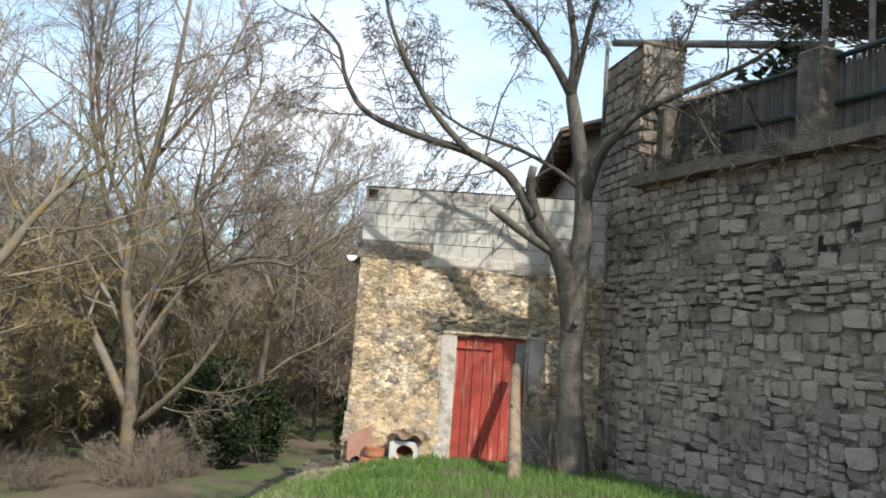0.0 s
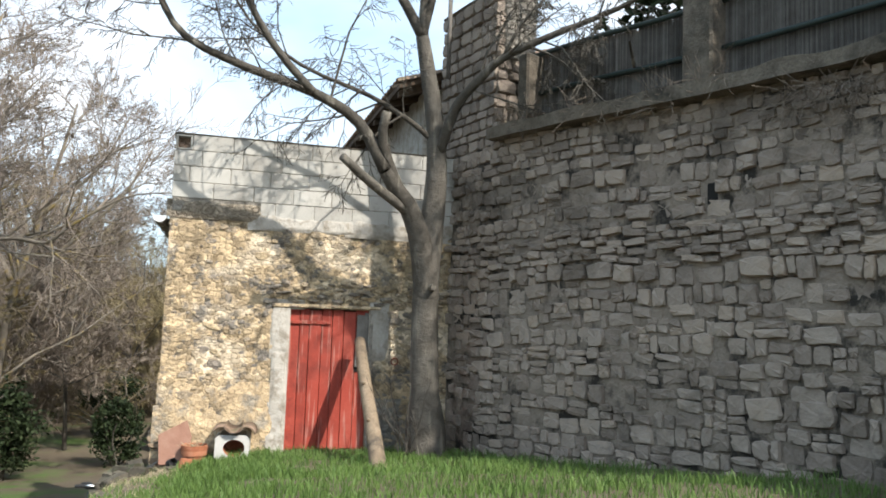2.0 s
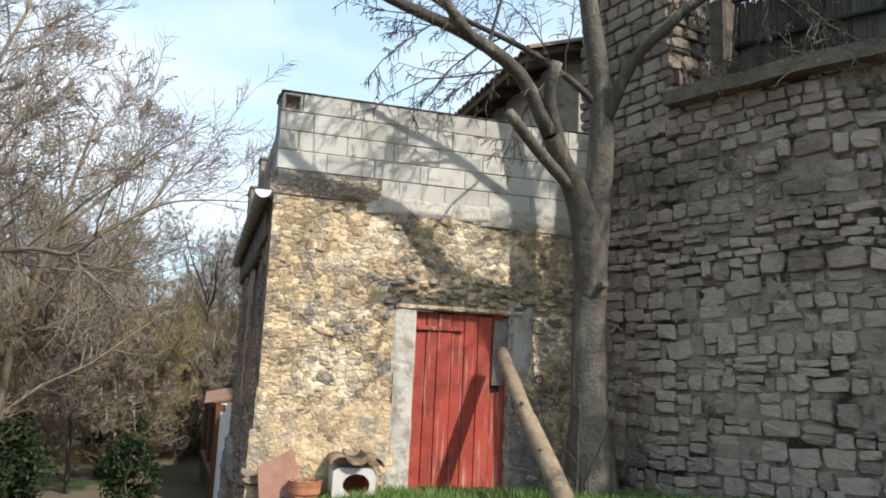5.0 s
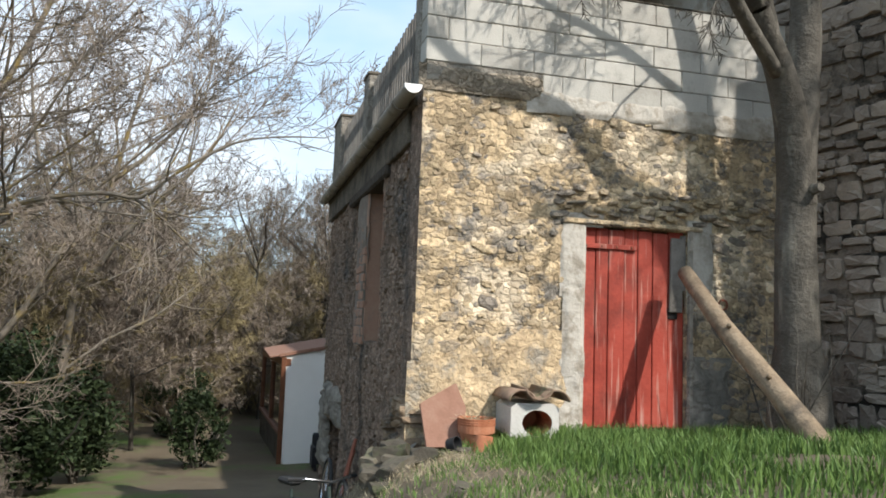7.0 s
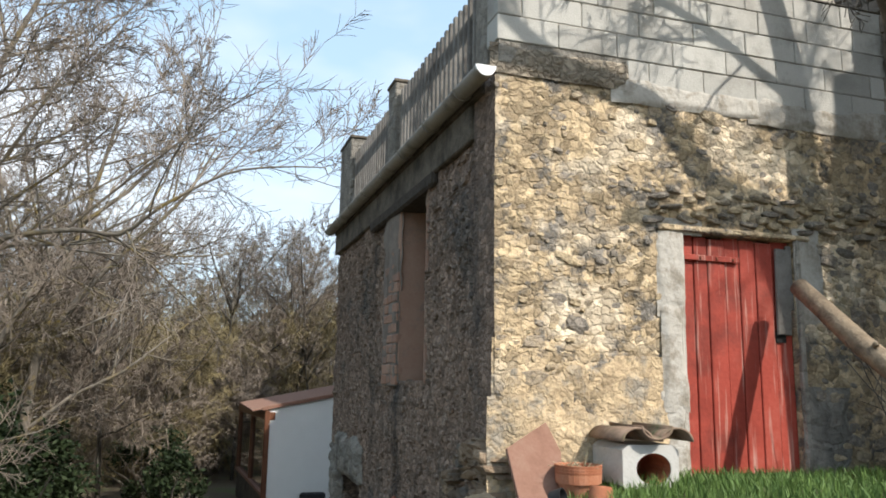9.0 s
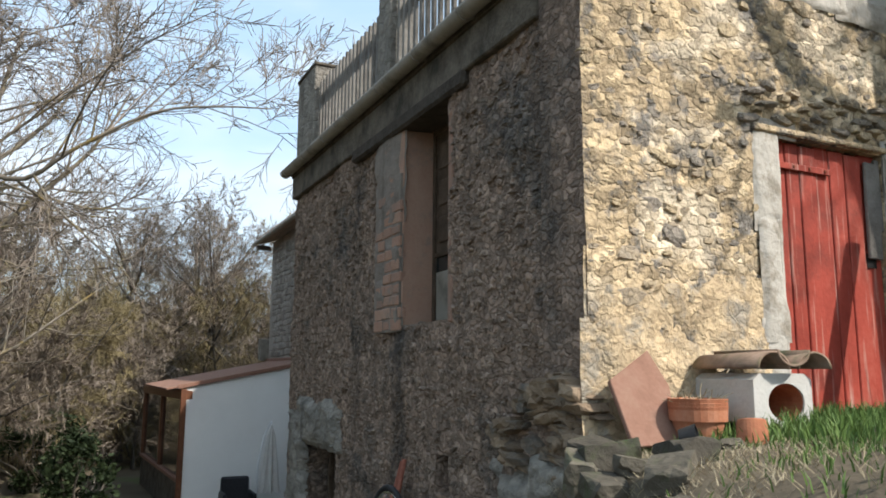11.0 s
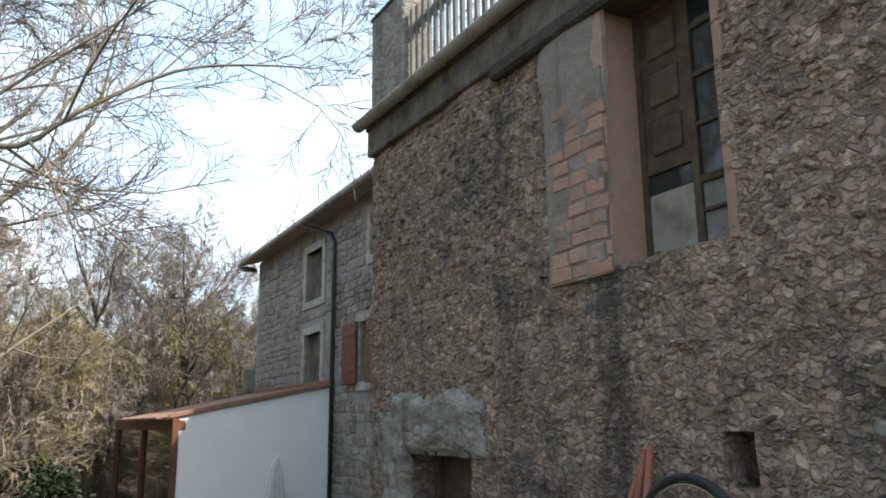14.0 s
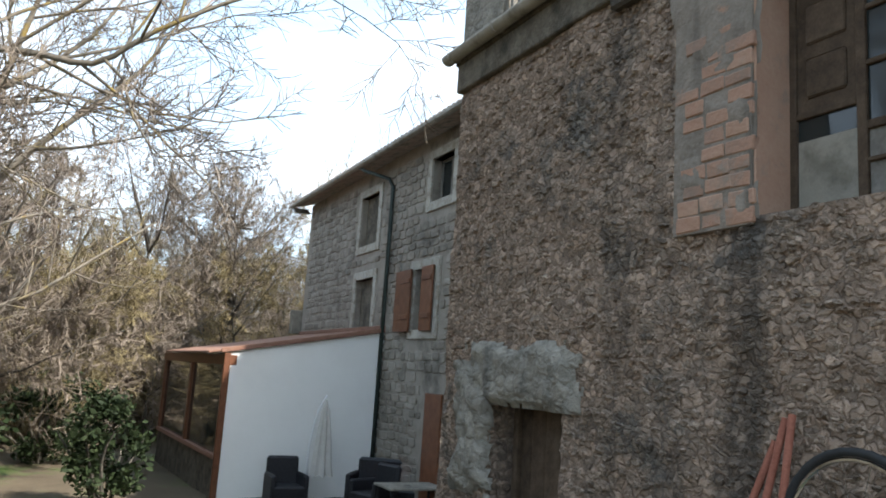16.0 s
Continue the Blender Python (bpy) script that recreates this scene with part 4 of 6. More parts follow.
# ---- corner pillar, fence and its posts on the terrace ----
pillar = empty("stone_pillar", Matrix.Identity(4), "massive square pillar of rough grey stones on the wall's corner", "pillar")
PM = terrace_pose(0.75, 0) @ pose(0, 0, 0)
part("core", box(-1.05, 0.03, 3.0, 0.33, 0.58, 5.46), M_JOINT, pillar, m=PM)
for face, (a, b_) in {"front": (-1.09, 0.37), "side": (0.0, 0.6)}.items():
    z = 3.2
    while z < 5.44:
        h = rnd.uniform(0.09, 0.20)
        x = a
        while x < b_ - 0.08:
            w = min(rnd.uniform(0.12, 0.32), b_ - x)
            if face == "front":
                m = PM @ pose(x + w / 2, 0.03, z + h / 2)
            else:
                m = PM @ pose(0.33, x + w / 2, z + h / 2, 0, 0, 90)
            part("stone", rnd.choice(STONES_T), None, pillar, m=m @ Matrix.Diagonal((w * 0.97, rnd.uniform(0.09, 0.13), h * 0.96, 1)))
            x += w
        z += h
part("top", box(-1.10, -0.04, 5.46, 0.38, 0.62, 5.54, 0.03, jitter=0.03), M_CONCRETE, pillar, m=PM)
part("render_patch", box(0.36, 0.10, 4.55, 0.40, 0.57, 5.43, 0.012, jitter=0.03), M_CEMENT, pillar, "pale render left on the pillar", m=PM)

# roots and dry plants hanging from the coping
rnd = random.Random(45)
for s, z, n, r, sd in ((5.25, 3.25, 150, 0.42, 1), (3.55, 3.5, 60, 0.25, 2), (1.6, 3.62, 60, 0.3, 3), (2.6, 3.6, 30, 0.18, 4), (4.15, 3.6, 40, 0.22, 5)):
    m = terrace_pose(s, z, 0.08 if sd == 1 else 0.16)
    items = []
    for k in range(n):
        p0 = Vector((rnd.uniform(-r, r), rnd.uniform(-0.02, 0.04), rnd.uniform(-0.1, 0.1)))
        p, q = wander(p0, (rnd.uniform(-.6, .6), rnd.uniform(-.7, .1), rnd.uniform(-1.2, 0.3) if sd == 1 else rnd.uniform(-0.6, 0.9)), rnd.uniform(0.12, 0.4), 0.004, 0.002, rnd, 4, 0.35)
        items.append((p, q, 3))
    pl = obj("dry_plant", tubes_mesh(items), M_TWIG, m)
    tagged(pl, "dry brown tangle of roots hanging from the coping", "dry plant", group="dry plants on the coping")

fence = empty("fence", Matrix.Identity(4), "dark reed screen fence with green steel rails between concrete posts", "fence")
FPOST = [1.72, 4.02, 6.15, 8.4, 10.6, 12.8]
for i, s in enumerate(FPOST):
    w = 0.09 if i == 0 else 0.17
    h = 4.42 if i == 0 else 4.54
    pb = part("post", box(-w, -0.15, 3.58, w, 0.17, h, 0.025, jitter=0.012), M_CONCRETE, fence, "weathered square concrete post", m=terrace_pose(s, 0, 0.02))
FENCE_OUT = -0.10
for a, b_ in zip(FPOST[:-1], FPOST[1:]):
    n = max(2, int((b_ - a) / 0.5))
    for z, r in ((4.44, 0.03), (3.95, 0.03)):
        pts = [terrace_pose(a + (b_ - a) * i / n, z, FENCE_OUT + 0.05).translation for i in range(n + 1)]
        tube_obj("rail", pts, r, 8, M_RAIL, fence)
    # the reed mat: canes side by side, joined
    v_, f_ = [], []
    k = int((b_ - a) / 0.016)
    for i in range(k):
        s = a + (b_ - a) * (i + 0.5) / k
        m = terrace_pose(s, 0, FENCE_OUT + rnd.uniform(-0.006, 0.006))
        h = 4.47 + rnd.uniform(-0.07, 0.05)
        o = len(v_)
        for q in ((-0.0085, 0.004, 3.56), (0, -0.006, 3.56), (0.0085, 0.004, 3.56), (-0.0085, 0.004, h), (0, -0.006, h), (0.0085, 0.004, h)):
            v_.append(m @ Vector(q))
        f_ += [(o, o + 1, o + 4, o + 3), (o + 1, o + 2, o + 5, o + 4)]
    mat_ = part("reed_mat", (v_, f_), M_REED, fence)
    mat_["kind"] = "stuff"
    back = part("backing", ribbon("backing", a, b_, 3.58, 4.38, FENCE_OUT - 0.03, FENCE_OUT - 0.015, M_REED).data, None, fence)
for ob in [o for o in scene.objects if o.name.startswith("backing") and o.parent is None]:
    bpy.data.objects.remove(ob)


# ---- bare trees ----
# the tree by the barn door
rnd = random.Random(57)
yard_tree = empty("bare_tree", pose(2.1, 10.85, -0.5), "leafless grey tree with spreading limbs beside the barn", "tree")
INV = pose(-2.1, -10.85, 0.5)
trunk_l = limb([(1.98, 10.86, -0.75), (1.95, 10.85, -0.35), (1.89, 10.81, 0.56), (1.86, 10.77, 1.55), (1.91, 10.74, 2.5), (1.92, 10.70, 3.08), (1.86, 10.66, 3.69), (1.73, 10.63, 4.32), (1.64, 10.6, 4.71)], 0.23, 0.085)
trunk_l[1][0:5] = [0.42, 0.33, 0.285, 0.265, 0.25]
stems = [limb([(1.87, 10.77, 1.45), (1.74, 10.68, 2.1), (1.56, 10.60, 2.5), (1.36, 10.5, 2.72), (1.18, 10.4, 2.93)], 0.17, 0.085)]
long_limbs = [
    limb([(1.18, 10.4, 2.93), (0.82, 10.37, 3.47), (0.26, 10.34, 3.75), (-0.45, 10.31, 3.92), (-1.16, 10.29, 4.18), (-1.48, 10.26, 4.62), (-1.61, 10.23, 5.07), (-2.02, 10.2, 5.46)], 0.085, 0.018),
    limb([(0.26, 10.3, 3.74), (-0.24, 10.18, 4.21), (-0.66, 10.05, 4.84), (-0.92, 9.93, 5.4), (-1.05, 9.8, 5.95)], 0.055, 0.018),
    limb([(1.87, 10.68, 3.40), (1.55, 10.66, 3.62), (1.02, 10.71, 3.9), (0.16, 10.78, 4.2), (-0.48, 10.84, 4.7), (-0.99, 10.9, 5.52)], 0.045, 0.012),
    limb([(1.64, 10.6, 4.71), (1.42, 10.66, 5.12), (1.2, 10.72, 5.45), (0.99, 10.78, 5.75), (0.74, 10.84, 6.01), (0.42, 10.9, 6.48), (0.1, 10.9, 7.1)], 0.075, 0.025),
    limb([(1.64, 10.6, 4.71), (1.65, 10.57, 5.35), (1.58, 10.53, 5.74), (1.43, 10.5, 6.54), (1.35, 10.5, 7.3)], 0.075, 0.025),
    limb([(1.64, 10.6, 4.71), (1.74, 10.5, 5.25), (1.81, 10.4, 5.71), (1.91, 10.3, 6.08), (2.1, 10.2, 6.8)], 0.06, 0.02),
    limb([(1.92, 10.68, 3.20), (2.02, 10.3, 3.78), (2.2, 9.95, 4.06), (2.38, 9.7, 4.26), (2.83, 9.3, 4.47), (3.11, 9.0, 4.57), (3.49, 8.7, 4.75), (3.8, 8.4, 5.05)], 0.075, 0.018),
    limb([(2.6, 9.5, 4.36), (2.85, 9.25, 4.18), (3.1, 9.1, 3.9), (3.41, 9.0, 3.61)], 0.018, 0.008),
    limb([(2.38, 9.7, 4.26), (2.5, 9.5, 4.6), (2.75, 9.3, 4.95), (2.9, 9.1, 5.5)], 0.03, 0.01),
]
stubs = [limb([(1.52, 10.58, 2.48), (0.98, 10.3, 2.75), (0.60, 10.1, 2.98)], 0.065, 0.050), limb([(1.46, 10.52, 2.60), (1.12, 10.32, 3.22), (1.13, 10.2, 3.59)], 0.07, 0.055)]
part("trunk", tubes_mesh([(p, r, 12) for p, r in [trunk_l] + stems]), M_BARK, yard_tree, m=INV)
smooth(yard_tree.children[-1].data)
for p, r in stubs:
    smooth(part("cut_limb", tube(p, r, 10), M_BARK, yard_tree, "sawn-off dead limb", m=INV).data)
knot = part("knot", tube([(1.88, 10.60, 1.55), (1.875, 10.505, 1.555)], [0.05, 0.035], 10), M_BARK, yard_tree, m=INV)
for p, r in long_limbs:
    smooth(part("limb", tube(p, r, 8), M_BARK, yard_tree, m=INV).data)
thick, thin = sprout(long_limbs, rnd, (17, 11, 9), ratio=0.40, lift=0.0, rmin=0.0042, wob=0.30, first=0.2, droop=0.28)
part("branch", tubes_mesh(thick[len(long_limbs):] + [(p, r, 4) for p, r, s in thin]), M_BARK, yard_tree, m=INV)["kind"] = "stuff"

# a thorny sapling at the foot of the trunk and one by the terrace wall
for i, (bx, by, n, hgt, sd) in enumerate([(1.72, 10.7, 12, 1.2, 61), (4.2, 5.6, 16, 1.7, 62), (3.6, 5.0, 8, 1.0, 63)]):
    rnd = random.Random(sd)
    gz = ground_z(bx, by)
    limbs = [wander((bx + rnd.uniform(-.15, .15), by + rnd.uniform(-.15, .15), gz - 0.05), (rnd.uniform(-.5, .5), rnd.uniform(-.5, .5), 1), hgt * rnd.uniform(.5, 1.1), 0.009, 0.004, rnd, 5, 0.2) for _ in range(n)]
    a, b_ = sprout(limbs, rnd, (3,), 0.4, rmin=0.003)
    ob = obj("brushwood", tubes_mesh([(p, r, 4) for p, r, s in a + b_]), M_BARK)
    tagged(ob, "bare thin brushwood shoots growing from the ground", "brushwood", group="brushwood")


def big_tree(name, base, limbs, counts, seed, label, material=M_PALEBARK, twig=M_TWIG, ratio=0.42, rmin=0.006, droop=0.0, angle=(25, 65)):
    rnd_ = random.Random(seed)
    e = empty(name, pose(*base), label, "tree", group="bare trees")
    inv = pose(-base[0], -base[1], -base[2])
    for p, r in limbs:
        smooth(part("trunk" if r[0] > 0.15 else "limb", tube(p, r, 9), material, e, m=inv).data)
    th, tn = sprout(limbs, rnd_, counts, ratio, angle=angle, lift=0.03, rmin=rmin, wob=0.22, first=0.18, droop=droop)
    th = th[len(limbs):]
    if th:
        smooth(part("branch", tubes_mesh([(p, r, 5) for p, r, s in th]), material, e, m=inv).data)
    part("twig", tubes_mesh([(p, r, 3) for p, r, s in tn]), twig, e, m=inv)["kind"] = "stuff"
    return e


left_limbs = [
    limb([(-8.5, 22.3, -3.3), (-8.59, 22.3, -0.39), (-9.0, 22.3, 1.51), (-8.96, 22.3, 3.81), (-8.32, 22.3, 7.21), (-8.0, 22.3, 10.5)], 0.24, 0.05),
    limb([(-8.45, 22.3, -2.0), (-10.05, 22.2, 0.79), (-11.7, 22.1, 2.93), (-12.85, 22.0, 4.8), (-13.4, 22, 7)], 0.16, 0.03),
    limb([(-8.34, 22.3, -2.2), (-6.9, 21.4, -0.9), (-5.9, 21.0, 0.4), (-5.3, 20.8, 1.6)], 0.13, 0.03),
    limb([(-8.7, 22.3, 0.2), (-7.6, 22.5, 3.2), (-6.6, 22.5, 5.6), (-5.6, 22.3, 8.2)], 0.13, 0.03),
    limb([(-8.95, 22.3, 2.0), (-10.2, 22.8, 4.6), (-11.0, 23, 7.6), (-11.2, 23, 10)], 0.12, 0.03),
    limb([(-8.59, 22.3, -0.3), (-7.5, 22.3, 1.6), (-6.4, 22.2, 2.4), (-4.98, 22.08, 2.72), (-4.16, 21.67, 2.63), (-3.54, 21.25, 3.08), (-2.48, 20.83, 3.72), (-1.61, 20.42, 3.85), (-0.81, 20.0, 3.82)], 0.075, 0.010),
]
left_limbs += [
    limb([(-8.96, 22.3, 3.4), (-9.8, 21.6, 5.6), (-10.0, 21.2, 8.4), (-9.6, 21, 11)], 0.09, 0.02),
    limb([(-8.5, 22.3, 5.6), (-7.0, 21.8, 7.4), (-6.0, 21.6, 9.8)], 0.08, 0.02),
    limb([(-10.05, 22.2, 0.79), (-12.2, 21.8, 1.8), (-14.2, 21.5, 3.4)], 0.07, 0.02),
    limb([(-7.6, 22.5, 3.2), (-6.0, 23.2, 4.4), (-4.6, 23.6, 5.6), (-3.6, 23.8, 6.2)], 0.04, 0.008),
    limb([(-7.4, 22.3, 1.7), (-6.0, 20.9, 3.6), (-5.0, 20.2, 5.2), (-4.2, 20.0, 6.2)], 0.035, 0.008),
]
big_tree("bare_tree", (-11.0, 29.0, -3.9), [limb([(-11.0, 29.0, -4.2), (-9.8, 28.4, 0.8), (-8.85, 27.8, 1.7), (-7.2, 27.2, 3.0), (-5.5, 26.6, 3.16), (-4.26, 26.0, 3.5)], 0.16, 0.02),
         limb([(-10.6, 28.8, -2.0), (-11.4, 29, 1.5), (-11.2, 29, 5.0)], 0.12, 0.02)], (12, 8, 9), 76, "leafless tree with a long pale limb arching low", twig=M_OLIVE, ratio=0.42, rmin=0.006, droop=0.05)
big_tree("bare_tree", (-6.4, 28.6, -3.7), [limb([(-6.4, 28.6, -4.0), (-6.2, 28.6, 0.5), (-5.4, 28.4, 4.0), (-4.6, 28.2, 7.6)], 0.17, 0.03),
         limb([(-6.2, 28.6, 0.8), (-4.6, 28.2, 3.0), (-3.0, 28.0, 4.8), (-2.2, 27.8, 6.4)], 0.10, 0.02),
         limb([(-6.0, 28.6, 1.6), (-7.4, 29, 4.6), (-7.9, 29, 8.2)], 0.10, 0.02),
         limb([(-5.4, 28.4, 4.0), (-3.9, 28.6, 5.6), (-3.0, 28.6, 7.6)], 0.07, 0.02)], (13, 9, 11), 75, "leafless tree with pale upright limbs behind the evergreen bush", ratio=0.47, rmin=0.006, droop=0.02)
big_tree("bare_tree", (-8.5, 22.3, -3.0), left_limbs, (19, 11, 13), 71, "large leafless willow with lichen-yellow limbs leaning over the path", twig=M_TWIG, ratio=0.47, rmin=0.0065, droop=0.06)
rnd = random.Random(73)
near_limbs = [limb([(-11.5, 14.6, -3.2), (-10.6, 14.8, -0.6), (-9.71, 15.0, 0.81), (-8.54, 15.0, 1.99), (-7.99, 15.0, 2.86), (-7.4, 15.0, 3.52), (-6.68, 15.0, 3.96)], 0.2, 0.03),
              limb([(-10.4, 14.8, -0.3), (-10.2, 15, 2.4), (-9.6, 15, 4.4), (-9.3, 15, 6.6)], 0.13, 0.03)]
big_tree("bare_tree", (-11.5, 14.6, -3.0), near_limbs, (12, 9, 10), 74, "leafless willow with dark forked limbs beside the path", twig=M_OLIVE, ratio=0.44, rmin=0.005)


# ---- wood behind: bare crowns, thickets and evergreens, each built once and repeated ----
def wood_tree(seed, height, twig, spread_=0.0, low=0.15, name="woodland_tree", label="leafless woodland tree with a dense brown crown", droop=0.0, n=8):
    rnd_ = random.Random(seed)
    t0 = limb([(0, 0, -0.3), (rnd_.uniform(-.3, .3), 0, height * .35), (rnd_.uniform(-.5, .5), rnd_.uniform(-.5, .5), height * .7), (0, 0, height)], height * 0.016, 0.02, 2)
    limbs = [t0]
    for i in range(n):
        q, d, k = along(t0[0], rnd_.uniform(low, 0.75))
        a = 6.28 * (i + rnd_.random()) / n
        limbs.append(wander(q, (math.cos(a), math.sin(a), rnd_.uniform(0.6, 1.4) - spread_), height * rnd_.uniform(0.38, 0.58), height * 0.007, 0.012, rnd_, 5, 0.16, 0.05))
    e = empty(name, pose(0, 0, -90), label, "tree", group="trees of the wood")
    smooth(part("trunk", tubes_mesh([(p, r, 5) for p, r in limbs]), M_BARK, e).data)
    th, tn = sprout(limbs, rnd_, (9, 10, 22), 0.56, angle=(22, 75), lift=0.01, rmin=0.011, wob=0.24, first=0.12, tipsegs=1, droop=droop)
    part("crown", twig_ribbons(th[len(limbs):] + tn), twig, e)["kind"] = "stuff"
    return e


def thicket(seed, size, twig):
    rnd_ = random.Random(seed)
    limbs = []
    for i in range(40):
        a, r = rnd_.uniform(0, 6.28), rnd_.uniform(0, size * 0.45)
        limbs.append(wander((r * math.cos(a), r * math.sin(a), -0.2), (math.cos(a) * .5, math.sin(a) * .5, 1), size * rnd_.uniform(0.6, 1.0), 0.016, 0.006, rnd_, 5, 0.25, 0.0))
    th, tn = sprout(limbs, rnd_, (10, 26), 0.48, angle=(25, 80), lift=0.0, rmin=0.008, wob=0.32, first=0.05, tipsegs=1)
    e = empty("thicket", pose(0, 0, -90), "dense brown thicket of bare tangled stems", "shrub", group="thickets")
    part("stem", tubes_mesh([(p, r, 4) for p, r in limbs]), M_BARK, e)["kind"] = "stuff"
    part("twig", twig_ribbons(th[len(limbs):] + tn), twig, e)["kind"] = "stuff"
    return e


woods = [wood_tree(80 + i, 9.0 + i, (M_TWIG, M_OLIVE, M_TWIG)[i]) for i in range(3)]
canopies = [wood_tree(86 + i, 5.6, (M_OLIVE, M_TWIG)[i], 0.55, 0.3, "low_tree", "low spreading leafless tree with drooping olive twigs", 0.05, 10) for i in range(2)]
bushes = [thicket(90 + i, 3.2, (M_OLIVE, M_TWIG)[i]) for i in range(2)]
rnd = random.Random(99)


def scatter(kinds, spots, smin, smax):
    used = set()
    for i, (x, y) in enumerate(spots):
        k = kinds[i % len(kinds)]
        s = rnd.uniform(smin, smax)
        m = pose(x, y, ground_z(x, y) - 0.05, 0, 0, rnd.uniform(0, 360)) @ Matrix.Diagonal((s, s, s * rnd.uniform(0.9, 1.15), 1))
        if k not in used:
            used.add(k)
            k.matrix_basis = m
        else:
            o = copy_thing(k, pose(0, 0, 0))
            o.matrix_basis = m


spots = []
for row, (y, n, x0, x1) in enumerate([(41, 11, -31, 9), (46, 12, -34, 12), (52, 12, -38, 13), (59, 10, -44, 15)]):
    spots += [(x0 + (x1 - x0) * (i + rnd.uniform(.2, .8)) / n, y + rnd.uniform(-3, 3)) for i in range(n)]
spots += [(-19, 27), (-25, 21), (-21, 34), (-15, 37), (-28, 30), (-30, 12), (-22, 10)]
scatter(woods, spots, 0.75, 1.05)
scatter(canopies, [(-7.2, 28.5), (-4.6, 31.5), (-10.2, 26.5), (-9.5, 32), (-3.2, 36), (-6.8, 36.5), (-12.8, 30), (-0.2, 39.5), (-11.5, 20.5), (-14.5, 24.5), (3.0, 41), (-15.5, 18.5)], 0.85, 1.15)
spots = [(-4.2, 40), (-1.6, 42), (1.2, 43), (-8.5, 40), (-12.5, 36), (-13.5, 33), (-16, 28), (-17, 21), (-14.5, 16.5), (-20, 24), (-9.5, 44), (-5.5, 45), (-14, 41), (-19, 36),
         (4.5, 43), (-23, 29), (-18, 14), (-22, 18), (-2.0, 46), (7.5, 43), (-24, 14), (-17.5, 33), (-21.5, 41), (-27, 36), (-12.5, 46), (2.5, 47), (-27, 24), (-30, 18)]
scatter(bushes, spots, 1.1, 1.9)

scatter([bushes[1]], [(-12, 13), (-9.5, 19), (-11, 17), (-7.2, 19.8), (-13, 15.5), (-10.3, 20.5), (-6.6, 21.6), (-9.8, 24.2), (-14, 20), (-8.6, 26)], 0.28, 0.5)
# the far edge of the wood, too far off to tell the stems apart
v_, f_ = [], []
for i in range(26000):
    a = rnd.uniform(-1.35, 0.42)
    r = rnd.uniform(66, 84)
    x, y = -2 + r * math.sin(a), 6 + r * math.cos(a)
    h = (10.5 + 3.0 * noise.noise(Vector((a * 9, 0, 0))) + 1.5 * noise.noise(Vector((a * 40, 0, 4)))) * rnd.uniform(0.25, 1.0)
    z0 = -4.0 if rnd.random() < 0.5 else -4 + h * rnd.uniform(0.2, 0.6)
    dx, dy, w = rnd.uniform(-1.2, 1.2), rnd.uniform(-1.2, 1.2), rnd.uniform(0.03, 0.07)
    o = len(v_)
    v_ += [(x - w, y, z0), (x + w, y, z0), (x + dx * .4 + w * .6, y + dy, (z0 * .4 + (h - 4) * .6)), (x + dx * .4 - w * .6, y + dy, (z0 * .4 + (h - 4) * .6)), (x + dx, y + dy, h - 4)]
    f_ += [(o, o + 1, o + 2, o + 3), (o + 3, o + 2, o + 4)]
tagged(obj("far_wood", (v_, f_), M_TWIG), "brown leafless wood closing the view far off", "wood", kind="stuff")


def leafy(name, at, size, count, seed, label, leaf=0.07, material=M_IVY, stems=5):
    """A shrub of many small leaves on bare stems."""
    rnd_ = random.Random(seed)
    e = empty(name, pose(*at), label, "shrub", group="evergreen shrubs")
    limbs = [wander((0, 0, -0.15), (rnd_.uniform(-.6, .6), rnd_.uniform(-.6, .6), 1), size[2] * 0.9, 0.05, 0.015, rnd_, 5, 0.25) for _ in range(stems)]
    smooth(part("stem", tubes_mesh([(p, r, 5) for p, r in limbs]), M_BARK, e).data)
    clumps = []
    for _ in range(26):
        a, b_ = rnd_.uniform(0, 6.28), rnd_.uniform(-0.9, 1)
        rr = math.sqrt(max(0, 1 - b_ * b_)) * rnd_.uniform(0.35, 1.0)
        clumps.append((Vector((math.cos(a) * rr * size[0], math.sin(a) * rr * size[1], size[2] * (0.55 + 0.42 * b_))), rnd_.uniform(0.25, 0.55)))
    v_, f_ = [], []
    for i in range(count):
        c, cr = rnd_.choice(clumps)
        d = Vector((rnd_.gauss(0, 1), rnd_.gauss(0, 1), rnd_.gauss(0, 1))).normalized() * cr * size[2] * 0.42 * rnd_.random() ** 0.4
        p = c + d
        p.z = max(p.z, 0.05)
        u = Vector((rnd_.gauss(0, 1), rnd_.gauss(0, 1), rnd_.gauss(0, 0.7))).normalized()
        w = u.cross(Vector((rnd_.gauss(0, 1), rnd_.gauss(0, 1), rnd_.gauss(0, 1)))).normalized()
        l_ = leaf * rnd_.uniform(0.7, 1.4)
        o = len(v_)
        v_ += [p - u * l_, p + w * l_ * 0.45, p + u * l_, p - w * l_ * 0.45]
        f_.append((o, o + 1, o + 2, o + 3))
    part("leaves", (v_, f_), material, e)["kind"] = "stuff"
    return e


